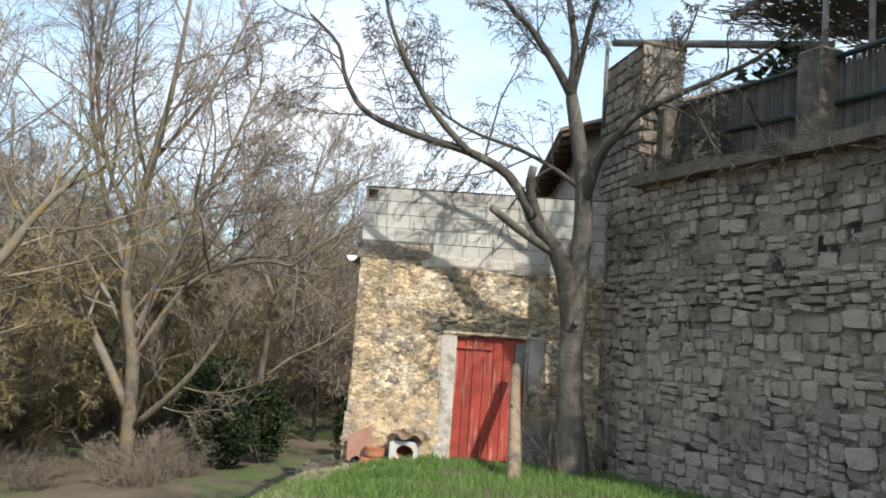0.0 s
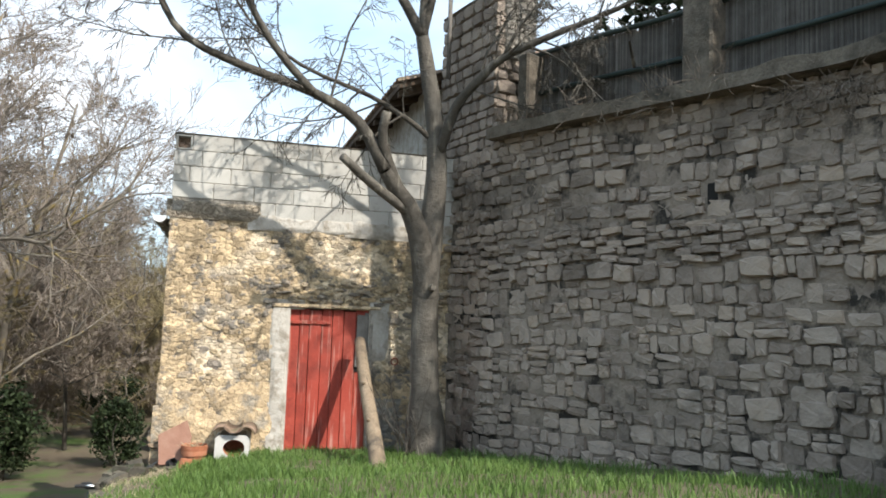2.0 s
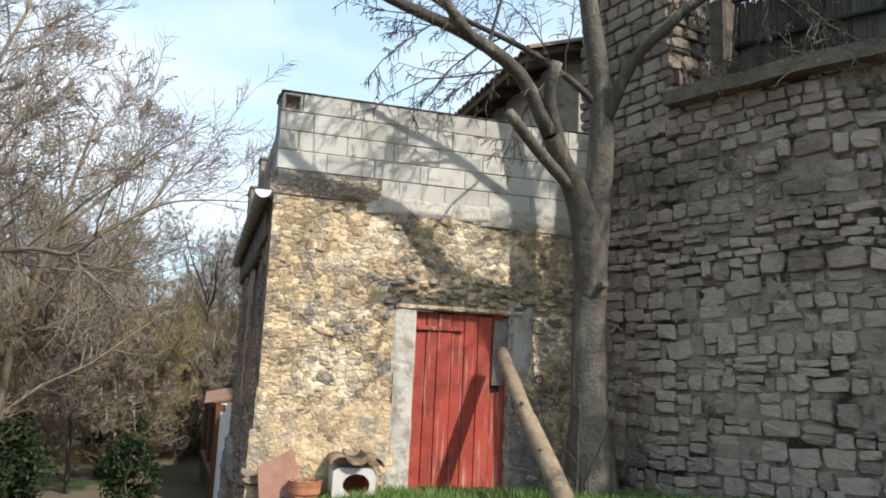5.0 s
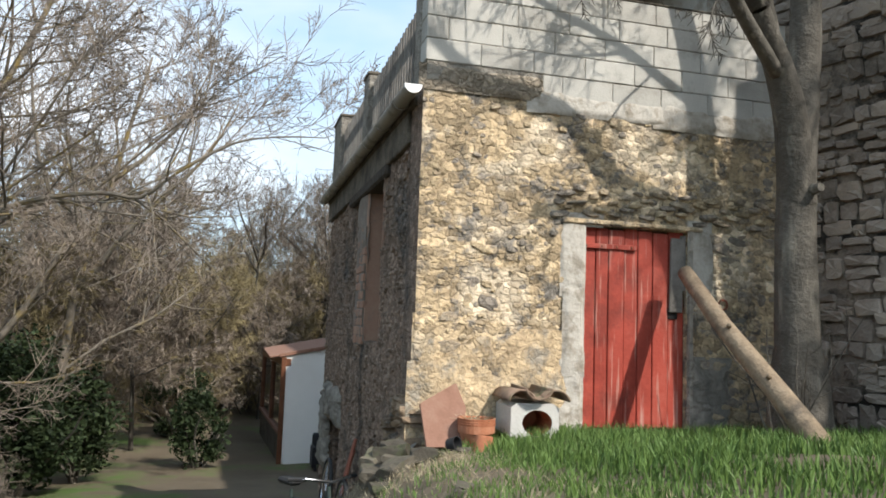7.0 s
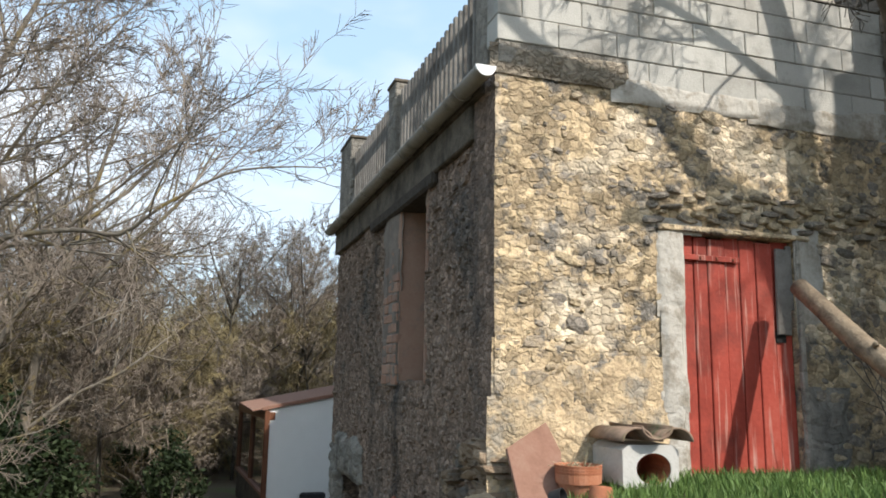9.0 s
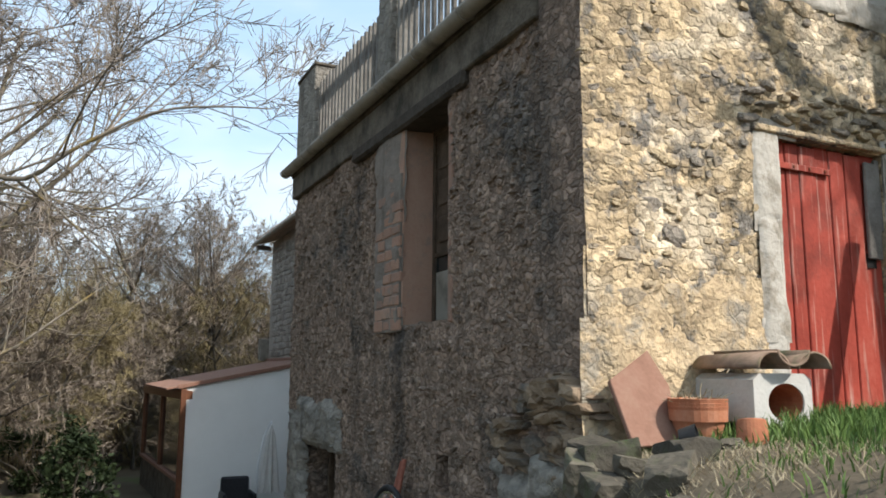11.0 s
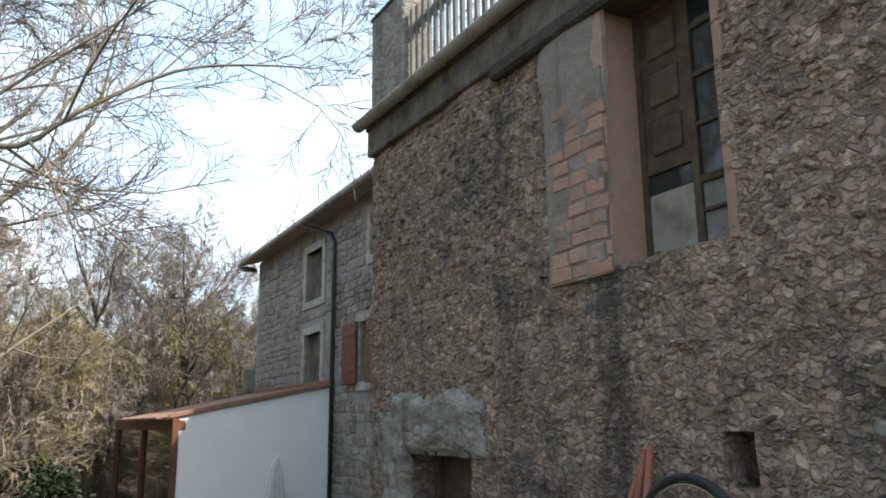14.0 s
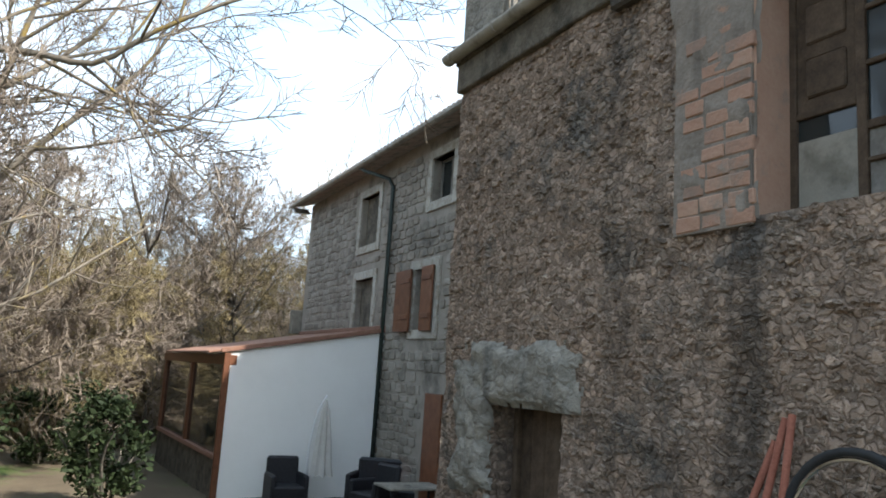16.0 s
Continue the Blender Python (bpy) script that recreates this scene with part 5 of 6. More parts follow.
leafy("evergreen_bush", (-6.35, 23.6, -3.4), (1.35, 1.2, 3.1), 9000, 111, "dark green ivy-clad bush beside the path")
leafy("evergreen_bush", (-5.4, 25.6, -3.6), (0.8, 0.8, 2.4), 3000, 112, "dark green leaning evergreen bush at the path's bend")
leafy("evergreen_bush", (-2.7, 27.6, -3.75), (0.75, 0.75, 2.0), 2500, 113, "dark evergreen shrub beside the sunroom")
leafy("evergreen_bush", (-3.4, 34.5, -3.85), (1.3, 1.2, 2.3), 3500, 114, "dark evergreen shrub beyond the sunroom")

# ---- grass on the bank ----
rnd = random.Random(121)
v_, f_ = [], []
for i in range(54000):
    y = rnd.uniform(1.0, 11.75) if i < 46000 else rnd.uniform(7.5, 11.7)
    hi = terrace_edge(y)
    wx = terrace_line(np.interp(y, [-6, 0, 2, 3.5, 5, 6.49, 7.68, 8.42, 9.07, 10.55, 11.6], [17.2, 11.4, 9.4, 7.85, 6.3, 4.75, 3.5, 2.7, 1.95, 1.0, 0.0][::1])).x
    x = rnd.uniform(hi - 0.45, wx - 0.05) if i < 46000 else rnd.uniform(hi - 0.35, hi + 1.6)
    patchy = noise.noise(Vector((x * 1.3, y * 1.3, 2)))
    if x < hi + 0.1 and rnd.random() < 0.5 or patchy < -0.45:
        continue
    if y > 10.5 and x < -1.0 + 0.15 * patchy and rnd.random() < 0.96 or y > 9.3 and x < hi + 0.3 and rnd.random() < 0.6:
        continue
    h = rnd.uniform(0.04, 0.12) * (1 + 0.5 * patchy) * (0.65 if x < hi + 0.5 else 1.0)
    z = ground_z(x, y) - 0.01
    a = rnd.uniform(0, 6.28)
    ca, sa, lean = math.cos(a), math.sin(a), h * rnd.uniform(0.1, 0.6)
    b2 = rnd.uniform(0, 6.28)
    w = 0.0042
    o = len(v_)
    mx, my = x + lean * 0.35 * math.cos(b2), y + lean * 0.35 * math.sin(b2)
    v_ += [(x - ca * w, y - sa * w, z), (x + ca * w, y + sa * w, z), (mx + ca * w * .8, my + sa * w * .8, z + h * .6), (mx - ca * w * .8, my - sa * w * .8, z + h * .6), (x + lean * math.cos(b2), y + lean * math.sin(b2), z + h)]
    f_ += [(o, o + 1, o + 2, o + 3), (o + 3, o + 2, o + 4)]
grass = tagged(obj("grass", (v_, f_), M_GRASS), "thick fresh green grass on the bank", "grass", kind="stuff")
v_, f_ = [], []
for i in range(14000):
    y = rnd.uniform(0.5, 12.2) if i < 11000 else rnd.uniform(10.2, 11.5)
    lo, hi = path_edge(y), terrace_edge(y)
    x = rnd.uniform(lo - 0.3, hi + 0.35) if rnd.random() < 0.8 else rnd.uniform(-7, hi)
    if i >= 11000:
        x = rnd.uniform(-2.1, -0.85)
    if abs(x - np.interp(y, [0, 2, 5.4, 8, 11.5], [0, -1.16, -2.98, -3.75, -4.68])) < 0.4:
        continue
    z = ground_z(x, y)
    h = rnd.uniform(0.03, 0.13 if i < 11000 else 0.08)
    a, b2 = rnd.uniform(0, 6.28), rnd.uniform(0, 6.28)
    o = len(v_)
    lx, ly = h * 0.7 * math.cos(b2), h * 0.7 * math.sin(b2)
    v_ += [(x - 0.002 * math.cos(a), y - 0.002 * math.sin(a), z), (x + 0.002 * math.cos(a), y + 0.002 * math.sin(a), z), (x + lx, y + ly, z + h * 0.6)]
    f_.append((o, o + 1, o + 2))
tagged(obj("dry_grass", (v_, f_), M_DRYGRASS), "dry straw and dead stalks on the eroded bank", "dry grass", kind="stuff")


# ---- house behind the barn, and the far stone house with its sunroom ----
HOUSE = pose(2.87, 24.0, 0, 0, 0, -3.26)        # local y runs along the facade, the face looks to -x
house = empty("stone_house", HOUSE, "old two-storey stone farmhouse with a tiled roof and dressed window surrounds", "house")
OPEN = [(5.05, 6.30, 2.28, 3.60), (5.05, 6.30, 0.08, 1.40), (1.45, 2.50, 0.02, 1.33), (0.9, 1.95, 2.76, 3.72), (0.75, 1.55, -3.8, -1.27)]


def flip(h):
    return (11.2 - h[1], 11.2 - h[0], h[2], h[3])


tmp = slab_with_holes("wall", 16.2, -4.2, 4.25, 0.5, [flip(h) for h in OPEN], M_HOUSE, None, step=0.8, rough=0.0)
tmp.parent = house
tmp.matrix_basis = pose(0, 11.2, 0, 0, 0, -90)
part("wall", box(0.5, 10.7, -4.2, 9, 11.2, 4.25), M_HOUSE, house)
part("wall", box(0.5, -5.0, -4.2, 9, -4.5, 4.25), M_PLASTER, house)
part("wall", box(8.5, -4.5, -4.2, 9, 10.7, 4.25), M_HOUSE, house)
rnd = random.Random(131)
HSTONES = [stone_mesh("wall_stone", 400 + i, M_HOUSE, 6.0, 0.04, 8) for i in range(8)]
stones = rubble_rows(0.05, 11.2, -3.9, 4.1, 0.14, 0.24, 0.2, 0.5, 0.02, rnd, [flip((h[0] - .2, h[1] + .2, h[2] - .2, h[3] + .2)) for h in OPEN])
verts, faces = [], []
for cx, cz, w, h, a in stones:
    me = rnd.choice(HSTONES)
    m = pose(0, 11.2, 0, 0, 0, -90) @ pose(cx, 0.0, cz, 0, a * 2, 0) @ Matrix.Diagonal((w * 0.96, 0.06, h * 0.93, 1))
    o = len(verts)
    verts.extend(m @ v.co for v in me.vertices)
    faces.extend(tuple(k + o for k in p.vertices) for p in me.polygons)
part("masonry", (verts, faces), M_HOUSE, house)["kind"] = "stuff"
for i, (a, b_, c, d) in enumerate(OPEN):
    if i == 4:
        continue
    win = part("window", box(0.22, a, c, 0.26, b_, d), M_GLASS, house, "dark window pane set deep in the wall")
    for q in ((a - .2, a, c - .2, d + .2), (b_, b_ + .2, c - .2, d + .2), (a, b_, c - .2, c), (a, b_, d, d + .2)):
        part("surround", box(-0.05, q[0] + .002, q[2], 0.22, q[1] - .002, q[3], 0.01), M_PLASTER, win, "pale dressed stone surround")
    for q in ((a, a + .06, c, d), (b_ - .06, b_, c, d), ((a + b_) / 2 - .03, (a + b_) / 2 + .03, c, d), (a, b_, d - .06, d), (a, b_, c, c + .06)):
        part("frame", box(0.185, q[0], q[2], 0.218, q[1], q[3], 0.005), M_GREYWOOD, win)
    if i < 2:
        part("blind", box(0.14, a, c, 0.17, b_, d), M_CONCRETE, win, "dull grey blind behind the window")
for a, tilt in ((2.52, 0), (1.42, 0)):
    sh = part("shutter", box(-0.12, a if a > 2 else a, -0.02, -0.075, a + (0.85 if a > 2 else 0.55), 1.35, 0.01), M_BROWNWOOD, house, "brown wooden shutter with a diagonal brace")
    for z in (0.25, 1.05):
        part("ledge", box(-0.145, a + .04, z, -0.122, a + .5, z + 0.1, 0.005), M_BROWNWOOD, sh)
dr = part("door", box(-0.06, 0.78, -3.8, -0.01, 1.53, -1.28, 0.01), M_BROWNWOOD, house, "tall brown wooden door leaf standing open")
# roof with rows of half-round tiles
roof = part("roof", box(-0.45, -5.3, 4.20, 4.6, 11.6, 4.30, m=pose(0, 0, 0)), M_TILE, house)
for v in roof.data.vertices:
    v.co.z += (v.co.x + 0.45) * 0.30
rv, rf = [], []
for i, y in enumerate(np.arange(-5.2, 11.55, 0.21)):
    for k in range(7):
        a = math.pi * k / 6
        yy, zz = y + 0.1 - 0.1 * math.cos(a), 4.30 + 0.075 * math.sin(a)
        rv += [(-0.52, yy, zz), (4.6, yy, zz + 5.12 * 0.30)]
    for k in range(6):
        o = i * 14 + k * 2
        rf.append((o, o + 1, o + 3, o + 2))
tiles = part("roof_tile", (rv, rf), M_TILE, house, "mossy half-round clay tiles")
tiles["kind"] = "stuff"
part("eave_gutter", tube([(-0.55, -5.2, 4.22), (-0.55, 11.7, 4.22)], [0.075, 0.075], 8), M_ZINC, house, "weathered grey eave gutter")
for v, m_ in (([(-0.50, 5.4, 4.2), (-0.45, 5.1, 4.05), (-0.10, 4.3, 3.75), (-0.09, 4.05, 3.5), (-0.09, 4.05, -3.6)], M_DARKWOOD),):
    smooth(part("downpipe", tube(v, [0.05] * 5, 8), M_RAIL, house, "dark downpipe down the facade").data)
for k in range(4):
    part("rafter_tail", box(-0.55, 11.2 + k * 0.09, 3.95 + 0.05 * k, -0.05, 11.25 + k * 0.09, 4.02 + 0.05 * k, 0.005), M_GREYWOOD, house)
part("flue_box", box(-0.28, 11.3, 0.1, 0.1, 11.65, 0.85, 0.02), M_ZINC, house, "grey metal box on the corner")

# sunroom: white side wall, brown timber front with large panes
AX = HOUSE @ pose(0, 4.09, 0)
sunroom = empty("sunroom", AX, "lean-to sunroom with a white side wall and brown timber glazing", "extension")
b = bmesh.new()
q = [(-3.55, 0, -4.3), (0, 0, -4.3), (0, 0, 0.0), (-3.55, 0, -0.70)]
lo_ = [b.verts.new(v) for v in q]
hi_ = [b.verts.new((v[0], 0.22, v[2])) for v in q]
b.faces.new(lo_); b.faces.new(hi_[::-1])
for i in range(4):
    b.faces.new((lo_[i], hi_[i], hi_[(i + 1) % 4], lo_[(i + 1) % 4]))
bmesh.ops.recalc_face_normals(b, faces=b.faces[:])
part("side_wall", b, M_WHITE, sunroom, "smooth white rendered side wall")
SL = math.degrees(math.atan2(0.70, 3.55))
rm = pose(0, 0, 0.03) @ pose(0, 0, 0, 0, -SL, 0)
part("roof", box(-4.05, -0.05, 0, 0.0, 7.1, 0.05, 0.01, m=rm), M_TERRA_DULL, sunroom, "low-pitched roof of dull clay tiles")
part("roof_edge", box(-3.78, -0.07, -0.03, 0.0, -0.02, 0.075, 0.012, m=rm), M_TERRA_DULL, sunroom, "terracotta coloured roof edging")
part("flashing", box(-0.10, -0.05, 0.06, -0.0, 7.0, 0.16, 0.01), M_TERRA_DULL, sunroom, "terracotta flashing along the house wall")
GL = pose(-3.55, 0, 0, 0, 0, 3.26)
part("base_wall", box(0.0, 0.02, -4.4, 0.3, 7.0, -2.95), M_CONCRETE, sunroom, "low stone plinth below the glazing", m=GL)
part("sill", box(-0.07, 0.0, -2.96, 0.35, 7.0, -2.86, 0.01), M_TERRA_DULL, sunroom, m=GL)
part("beam", box(-0.05, -0.02, -0.98, 0.2, 7.1, -0.76, 0.015), M_BROWNWOOD, sunroom, m=GL)
for y in (0.03, 3.3, 6.85):
    part("mullion", box(-0.04, y, -2.86, 0.11, y + 0.17, -0.98, 0.012), M_BROWNWOOD, sunroom, "brown timber mullion", m=GL)
for y in (0.20, 3.47):
    part("pane", box(0.03, y, -2.86, 0.05, y + (3.1 if y < 1 else 3.38), -0.98), M_GLASS, sunroom, "large reflecting pane", m=GL)
part("corner_post", box(-0.09, -0.06, -4.2, 0.05, 0.02, -0.72, 0.015), M_BROWNWOOD, sunroom, m=GL)
part("back_wall", box(-3.85, 6.85, -4.3, 0, 7.0, -0.8), M_WHITE, sunroom)

# upper house whose eave shows over the parapet
UP = pose(1.9, 12.2, 0, 0, 0, -2.0)
upper = empty("terrace_house", UP, "pale plastered house on the terrace under a tiled roof", "house")
uw = part("wall", box(0.35, 0.35, 2.3, 3.9, 8.0, 4.46), M_PLASTER, upper)
for v in uw.data.vertices:
    if v.co.z > 4:
        v.co.z += (v.co.x + 0.12) * 0.32
ur = part("roof", box(-0.12, -0.05, 4.50, 4.0, 9.0, 4.58), M_DARKWOOD, upper, "dark boarded underside of the roof")
for v in ur.data.vertices:
    v.co.z += (v.co.x + 0.12) * 0.32
for i, y in enumerate(np.arange(0.1, 9.0, 0.6)):
    rb = part("rafter", box(-0.10, y, 4.40, 3.5, y + 0.08, 4.50), M_DARKWOOD, upper)
    for v in rb.data.vertices:
        v.co.z += (v.co.x + 0.12) * 0.32
rv, rf = [], []
for i, y in enumerate(np.arange(-0.1, 9.0, 0.2)):
    for k in range(7):
        a = math.pi * k / 6
        yy, zz = y + 0.1 - 0.1 * math.cos(a), 4.58 + 0.075 * math.sin(a)
        rv += [(-0.16, yy, zz), (4.0, yy, zz + 4.16 * 0.32)]
    for k in range(6):
        o = i * 14 + k * 2
        rf.append((o, o + 1, o + 3, o + 2))
part("roof_tile", (rv, rf), M_TILE, upper, "half-round clay tiles")["kind"] = "stuff"

# ---- brush awning and poles on the terrace ----
pergola = empty("pergola", Matrix.Identity(4), "pergola of poles with a dark brushwood awning", "pergola")
tube_obj("pole", [(2.35, 11.35, 5.80), (4.6, 9.2, 5.15)], 0.055, 8, M_GREYWOOD, pergola, label="long grey wooden pole")
tube_obj("pole", [(2.28, 11.45, 4.5), (2.28, 11.45, 5.85)], 0.03, 8, M_GREYWOOD, pergola)
for x, y in ((4.05, 8.3), (4.35, 7.9), (5.0, 6.6), (6.5, 9.5)):
    tube_obj("pole", [(x, y, 3.4), (x, y, 6.3)], 0.035, 8, M_GREYWOOD, pergola, label="upright wooden pole")
tube_obj("beam", [(3.6, 9.9, 5.72), (5.2, 5.0, 5.9)], 0.05, 8, M_GREYWOOD, pergola)
rnd = random.Random(141)
v_, f_ = [], []
for i in range(5200):
    s, t_ = rnd.random(), rnd.random()
    base = Vector((3.7, 10.0, 5.72)).lerp(Vector((5.0, 4.8, 5.95)), s).lerp(Vector((8.5, 11.5, 5.9)).lerp(Vector((9.5, 6.0, 5.9)), s), t_)
    base.z += rnd.uniform(-0.10, 0.08)
    d = Vector((rnd.uniform(0.5, 1.2), rnd.uniform(-0.6, 0.6), rnd.uniform(-0.22, 0.12))) * rnd.uniform(0.25, 0.6)
    w = Vector((-d.y, d.x, 0)).normalized() * rnd.uniform(0.008, 0.02)
    o = len(v_)
    v_ += [base - d - w, base - d + w, base + d + w, base + d - w]
    f_.append((o, o + 1, o + 2, o + 3))
aw = part("awning", (v_, f_), M_REED, pergola, "matted dark brushwood roof")
aw["kind"] = "stuff"
leafy("oleander", (4.1, 9.4, 3.5), (0.6, 0.5, 1.7), 700, 142, "narrow-leaved oleander rising behind the fence", leaf=0.10, stems=7)


# ---- things along the barn's south wall ----
prop = empty("wooden_prop", pose(0, 0, 0), "thick brown wooden post leaning against the red door", "post")
pts = [Vector((1.06, 9.56, -0.52)), Vector((1.10, 10.1, -0.12)), Vector((1.14, 10.8, 0.38)), Vector((1.18, 11.38, 0.86))]
smooth(part("shaft", tube(pts, [0.098, 0.086, 0.078, 0.07], 12), M_PROP, prop, "weathered round trunk, bark stripped").data)
AXIS = (pts[-1] - pts[-2]).normalized()
part("cut_end", tube([pts[-1], pts[-1] + AXIS * 0.012], [0.066, 0.058], 12), M_DRYGRASS, prop, "pale sawn end of the post")
for t_, side in ((0.35, -0.085), (0.62, -0.078)):
    q_ = pts[0].lerp(pts[-1], t_) + Vector((side * 0.55, side * 0.35, 0.045))
    smooth(part("knot", tube([q_, q_ + Vector((side * 0.25, side * 0.2, 0.02))], [0.024, 0.012], 8), M_PROP, prop).data)

b = bmesh.new()
f = b.faces.new([b.verts.new(q) for q in ((0.04, 0, 0.36), (0.07, 0, 0.0), (0.37, 0, 0.0), (0.43, 0, 0.33), (0.36, 0, 0.54))])
ext = bmesh.ops.extrude_face_region(b, geom=[f])
for q in ext["geom"]:
    if isinstance(q, bmesh.types.BMVert):
        q.co.y += 0.03
bmesh.ops.recalc_face_normals(b, faces=b.faces[:])
bmesh.ops.bevel(b, geom=b.edges[:], offset=0.004, segments=1, affect="EDGES")
slab = tagged(obj("terracotta_slab", b, M_TERRA_DULL, BARN @ pose(0, -0.27, -0.66, -24, 0, 0)), "large broken terracotta floor tile leaning on the wall", "tile")


def lathe(profile, sides=28):
    v_, f_ = [], []
    for r, z in profile:
        for k in range(sides):
            a = 2 * math.pi * k / sides
            v_.append((r * math.cos(a), r * math.sin(a), z))
    for i in range(len(profile) - 1):
        for k in range(sides):
            j = (k + 1) % sides
            f_.append((i * sides + k, i * sides + j, (i + 1) * sides + j, (i + 1) * sides + k))
    return v_, f_


pot = empty("flower_pot", BARN @ pose(0.47, -0.30, -0.66) @ Matrix.Diagonal((1.0, 1.0, 0.72, 1)), "stack of terracotta flower pots filled with dry twigs", "flower pot", group="flower pots")
part("pot", lathe([(0.0, 0.0), (0.10, 0.0), (0.135, 0.17), (0.148, 0.17), (0.152, 0.25), (0.138, 0.25), (0.125, 0.18), (0.0, 0.18)]), M_TERRA, pot)
for z in (0.245, 0.272, 0.30):
    part("rim", lathe([(0.135, z), (0.150, z), (0.155, z + 0.028), (0.142, z + 0.030), (0.13, z + 0.01)]), M_TERRA, pot)
rnd = random.Random(151)
v2 = [tube(*wander((rnd.uniform(-.08, .08), rnd.uniform(-.08, .08), 0.27), (rnd.uniform(-1, 1), rnd.uniform(-1, 1), 0.5), rnd.uniform(0.08, 0.2), 0.004, 0.002, rnd, 3), 4) for _ in range(46)]
part("dry_twigs", join(*v2), M_DRYGRASS, pot)["kind"] = "stuff"
pot2 = empty("flower_pot", BARN @ pose(0.40, -0.72, -0.655) @ pose(0, 0, 0.145, 180 - 10, 8, 0) @ Matrix.Diagonal((0.74, 0.74, 0.72, 1)), "small orange terracotta pot turned upside down", "flower pot", group="flower pots")
part("pot", lathe([(0.0, 0.0), (0.085, 0.0), (0.09, 0.01), (0.105, 0.14), (0.118, 0.14), (0.12, 0.20), (0.105, 0.20), (0.09, 0.02), (0.0, 0.02)]), M_TERRA, pot2)
# drain holes as near-black discs, their inner shade painted on the whole base
for k in range(6):
    a = k * 1.05
    part("drain_hole", lathe([(0.0, 0.0), (0.010, 0.0), (0.010, -0.003), (0, -0.003)], 10), M_DARK, pot2, m=pose(0.045 * math.cos(a), 0.045 * math.sin(a), -0.0015))
dark_pot = tagged(obj("flower_pot", lathe([(0.0, 0.0), (0.07, 0.0), (0.085, 0.12), (0.075, 0.12), (0.06, 0.02), (0, 0.02)]), M_RUBBER, BARN @ pose(0.20, -0.46, -0.66) @ pose(0, 0, 0.045, 75, 0, 40) @ Matrix.Diagonal((0.7, 0.7, 0.7, 1))), "small black plastic pot lying on its side", "flower pot", group="flower pots")

# a cement box with a round opening, curved roof tiles laid on it
NB = BARN @ pose(0.915, -0.26, -0.60, 0, 0, -4)
nest = empty("cement_box", NB, "white cement box with a round opening, open to the front", "box")
b = bmesh.new()
n_ = 24
outer, inner = [], []
for k in range(n_):
    a = 2 * math.pi * (k + 0.5) / n_
    c, s = math.cos(a), math.sin(a)
    sc = 1 / max(abs(c), abs(s))
    outer.append((0.20 * c * sc, 0.165 + 0.145 * s * sc))
    inner.append((0.125 * c + 0.02, 0.158 + 0.100 * s))
vo = [[b.verts.new((x, y, z)) for x, z in outer] for y in (-0.22, 0.24)]
vi = [[b.verts.new((x, y, z)) for x, z in inner] for y in (-0.22, 0.20)]
for k in range(n_):
    j = (k + 1) % n_
    b.faces.new((vo[0][k], vo[0][j], vi[0][j], vi[0][k]))
    b.faces.new((vo[0][j], vo[0][k], vo[1][k], vo[1][j]))
    b.faces.new((vi[0][k], vi[0][j], vi[1][j], vi[1][k]))
b.faces.new(vo[1]); b.faces.new(vi[1])
bmesh.ops.recalc_face_normals(b, faces=b.faces[:])
part("body", b, M_LIMEWASH, nest, "whitewashed cement body")
part("lining", lathe([(0.0, 0.0), (0.103, 0.0), (0.103, 0.40)], 24), M_TERRA, nest, "dark fired clay pipe inside", m=pose(0.02, 0.19, 0.158, 90, 0, 0) @ Matrix.Diagonal((1.2, 0.95, 1, 1)))


def canal_tile(length, r, up):
    v_, f_ = [], []
    for y in (0.0, length):
        rr = r * (1.0 if y == 0 else 0.85)
        for q in (rr, rr - 0.016):
            for k in range(13):
                a = math.pi * k / 12
                v_.append((q * math.cos(a), y, up * q * math.sin(a) * 0.8))
    for k in range(12):
        f_ += [(k, k + 1, 27 + k, 26 + k), (13 + k, 39 + k, 40 + k, 14 + k), (k, 13 + k, 14 + k, k + 1), (26 + k, 27 + k, 40 + k, 39 + k)]
    f_ += [(0, 26, 39, 13), (12, 25, 51, 38)]
    return v_, f_


for x, z, up, rz in ((-0.13, 0.335, 1, 2), (0.15, 0.335, 1, -3), (0.01, 0.435, -1, 0)):
    t_ = obj("roof_tile", canal_tile(0.50, 0.115, up), M_TILE, NB @ pose(x, -0.30, z, 0, 0, rz))
    smooth(t_.data)
    tagged(t_, "mossy curved clay roof tile laid on the cement box", "roof tile", group="curved roof tiles")

# ---- stones at the corner and on the bank ----
rnd = random.Random(161)
ROCKS = []
for i in range(5):
    b = bmesh.new()
    bmesh.ops.create_icosphere(b, subdivisions=3, radius=0.5)
    for v in b.verts:
        v.co *= 1 + 0.45 * noise.noise(v.co * 2.2 + Vector((i * 7, 0, 0))) + 0.12 * noise.noise(v.co * 7 + Vector((i * 3, 0, 0)))
        v.co = Vector((max(-0.34, min(0.36, v.co.x)), max(-0.35, min(0.33, v.co.y)), max(-0.3, min(0.28, v.co.z)))) + Vector((0.02, 0.02, 0.03)) * noise.noise(v.co * 9)
    me = bpy.data.meshes.new("rock")
    b.to_mesh(me)
    b.free()
    me.materials.append(M_ROCK)
    ROCKS.append(me)
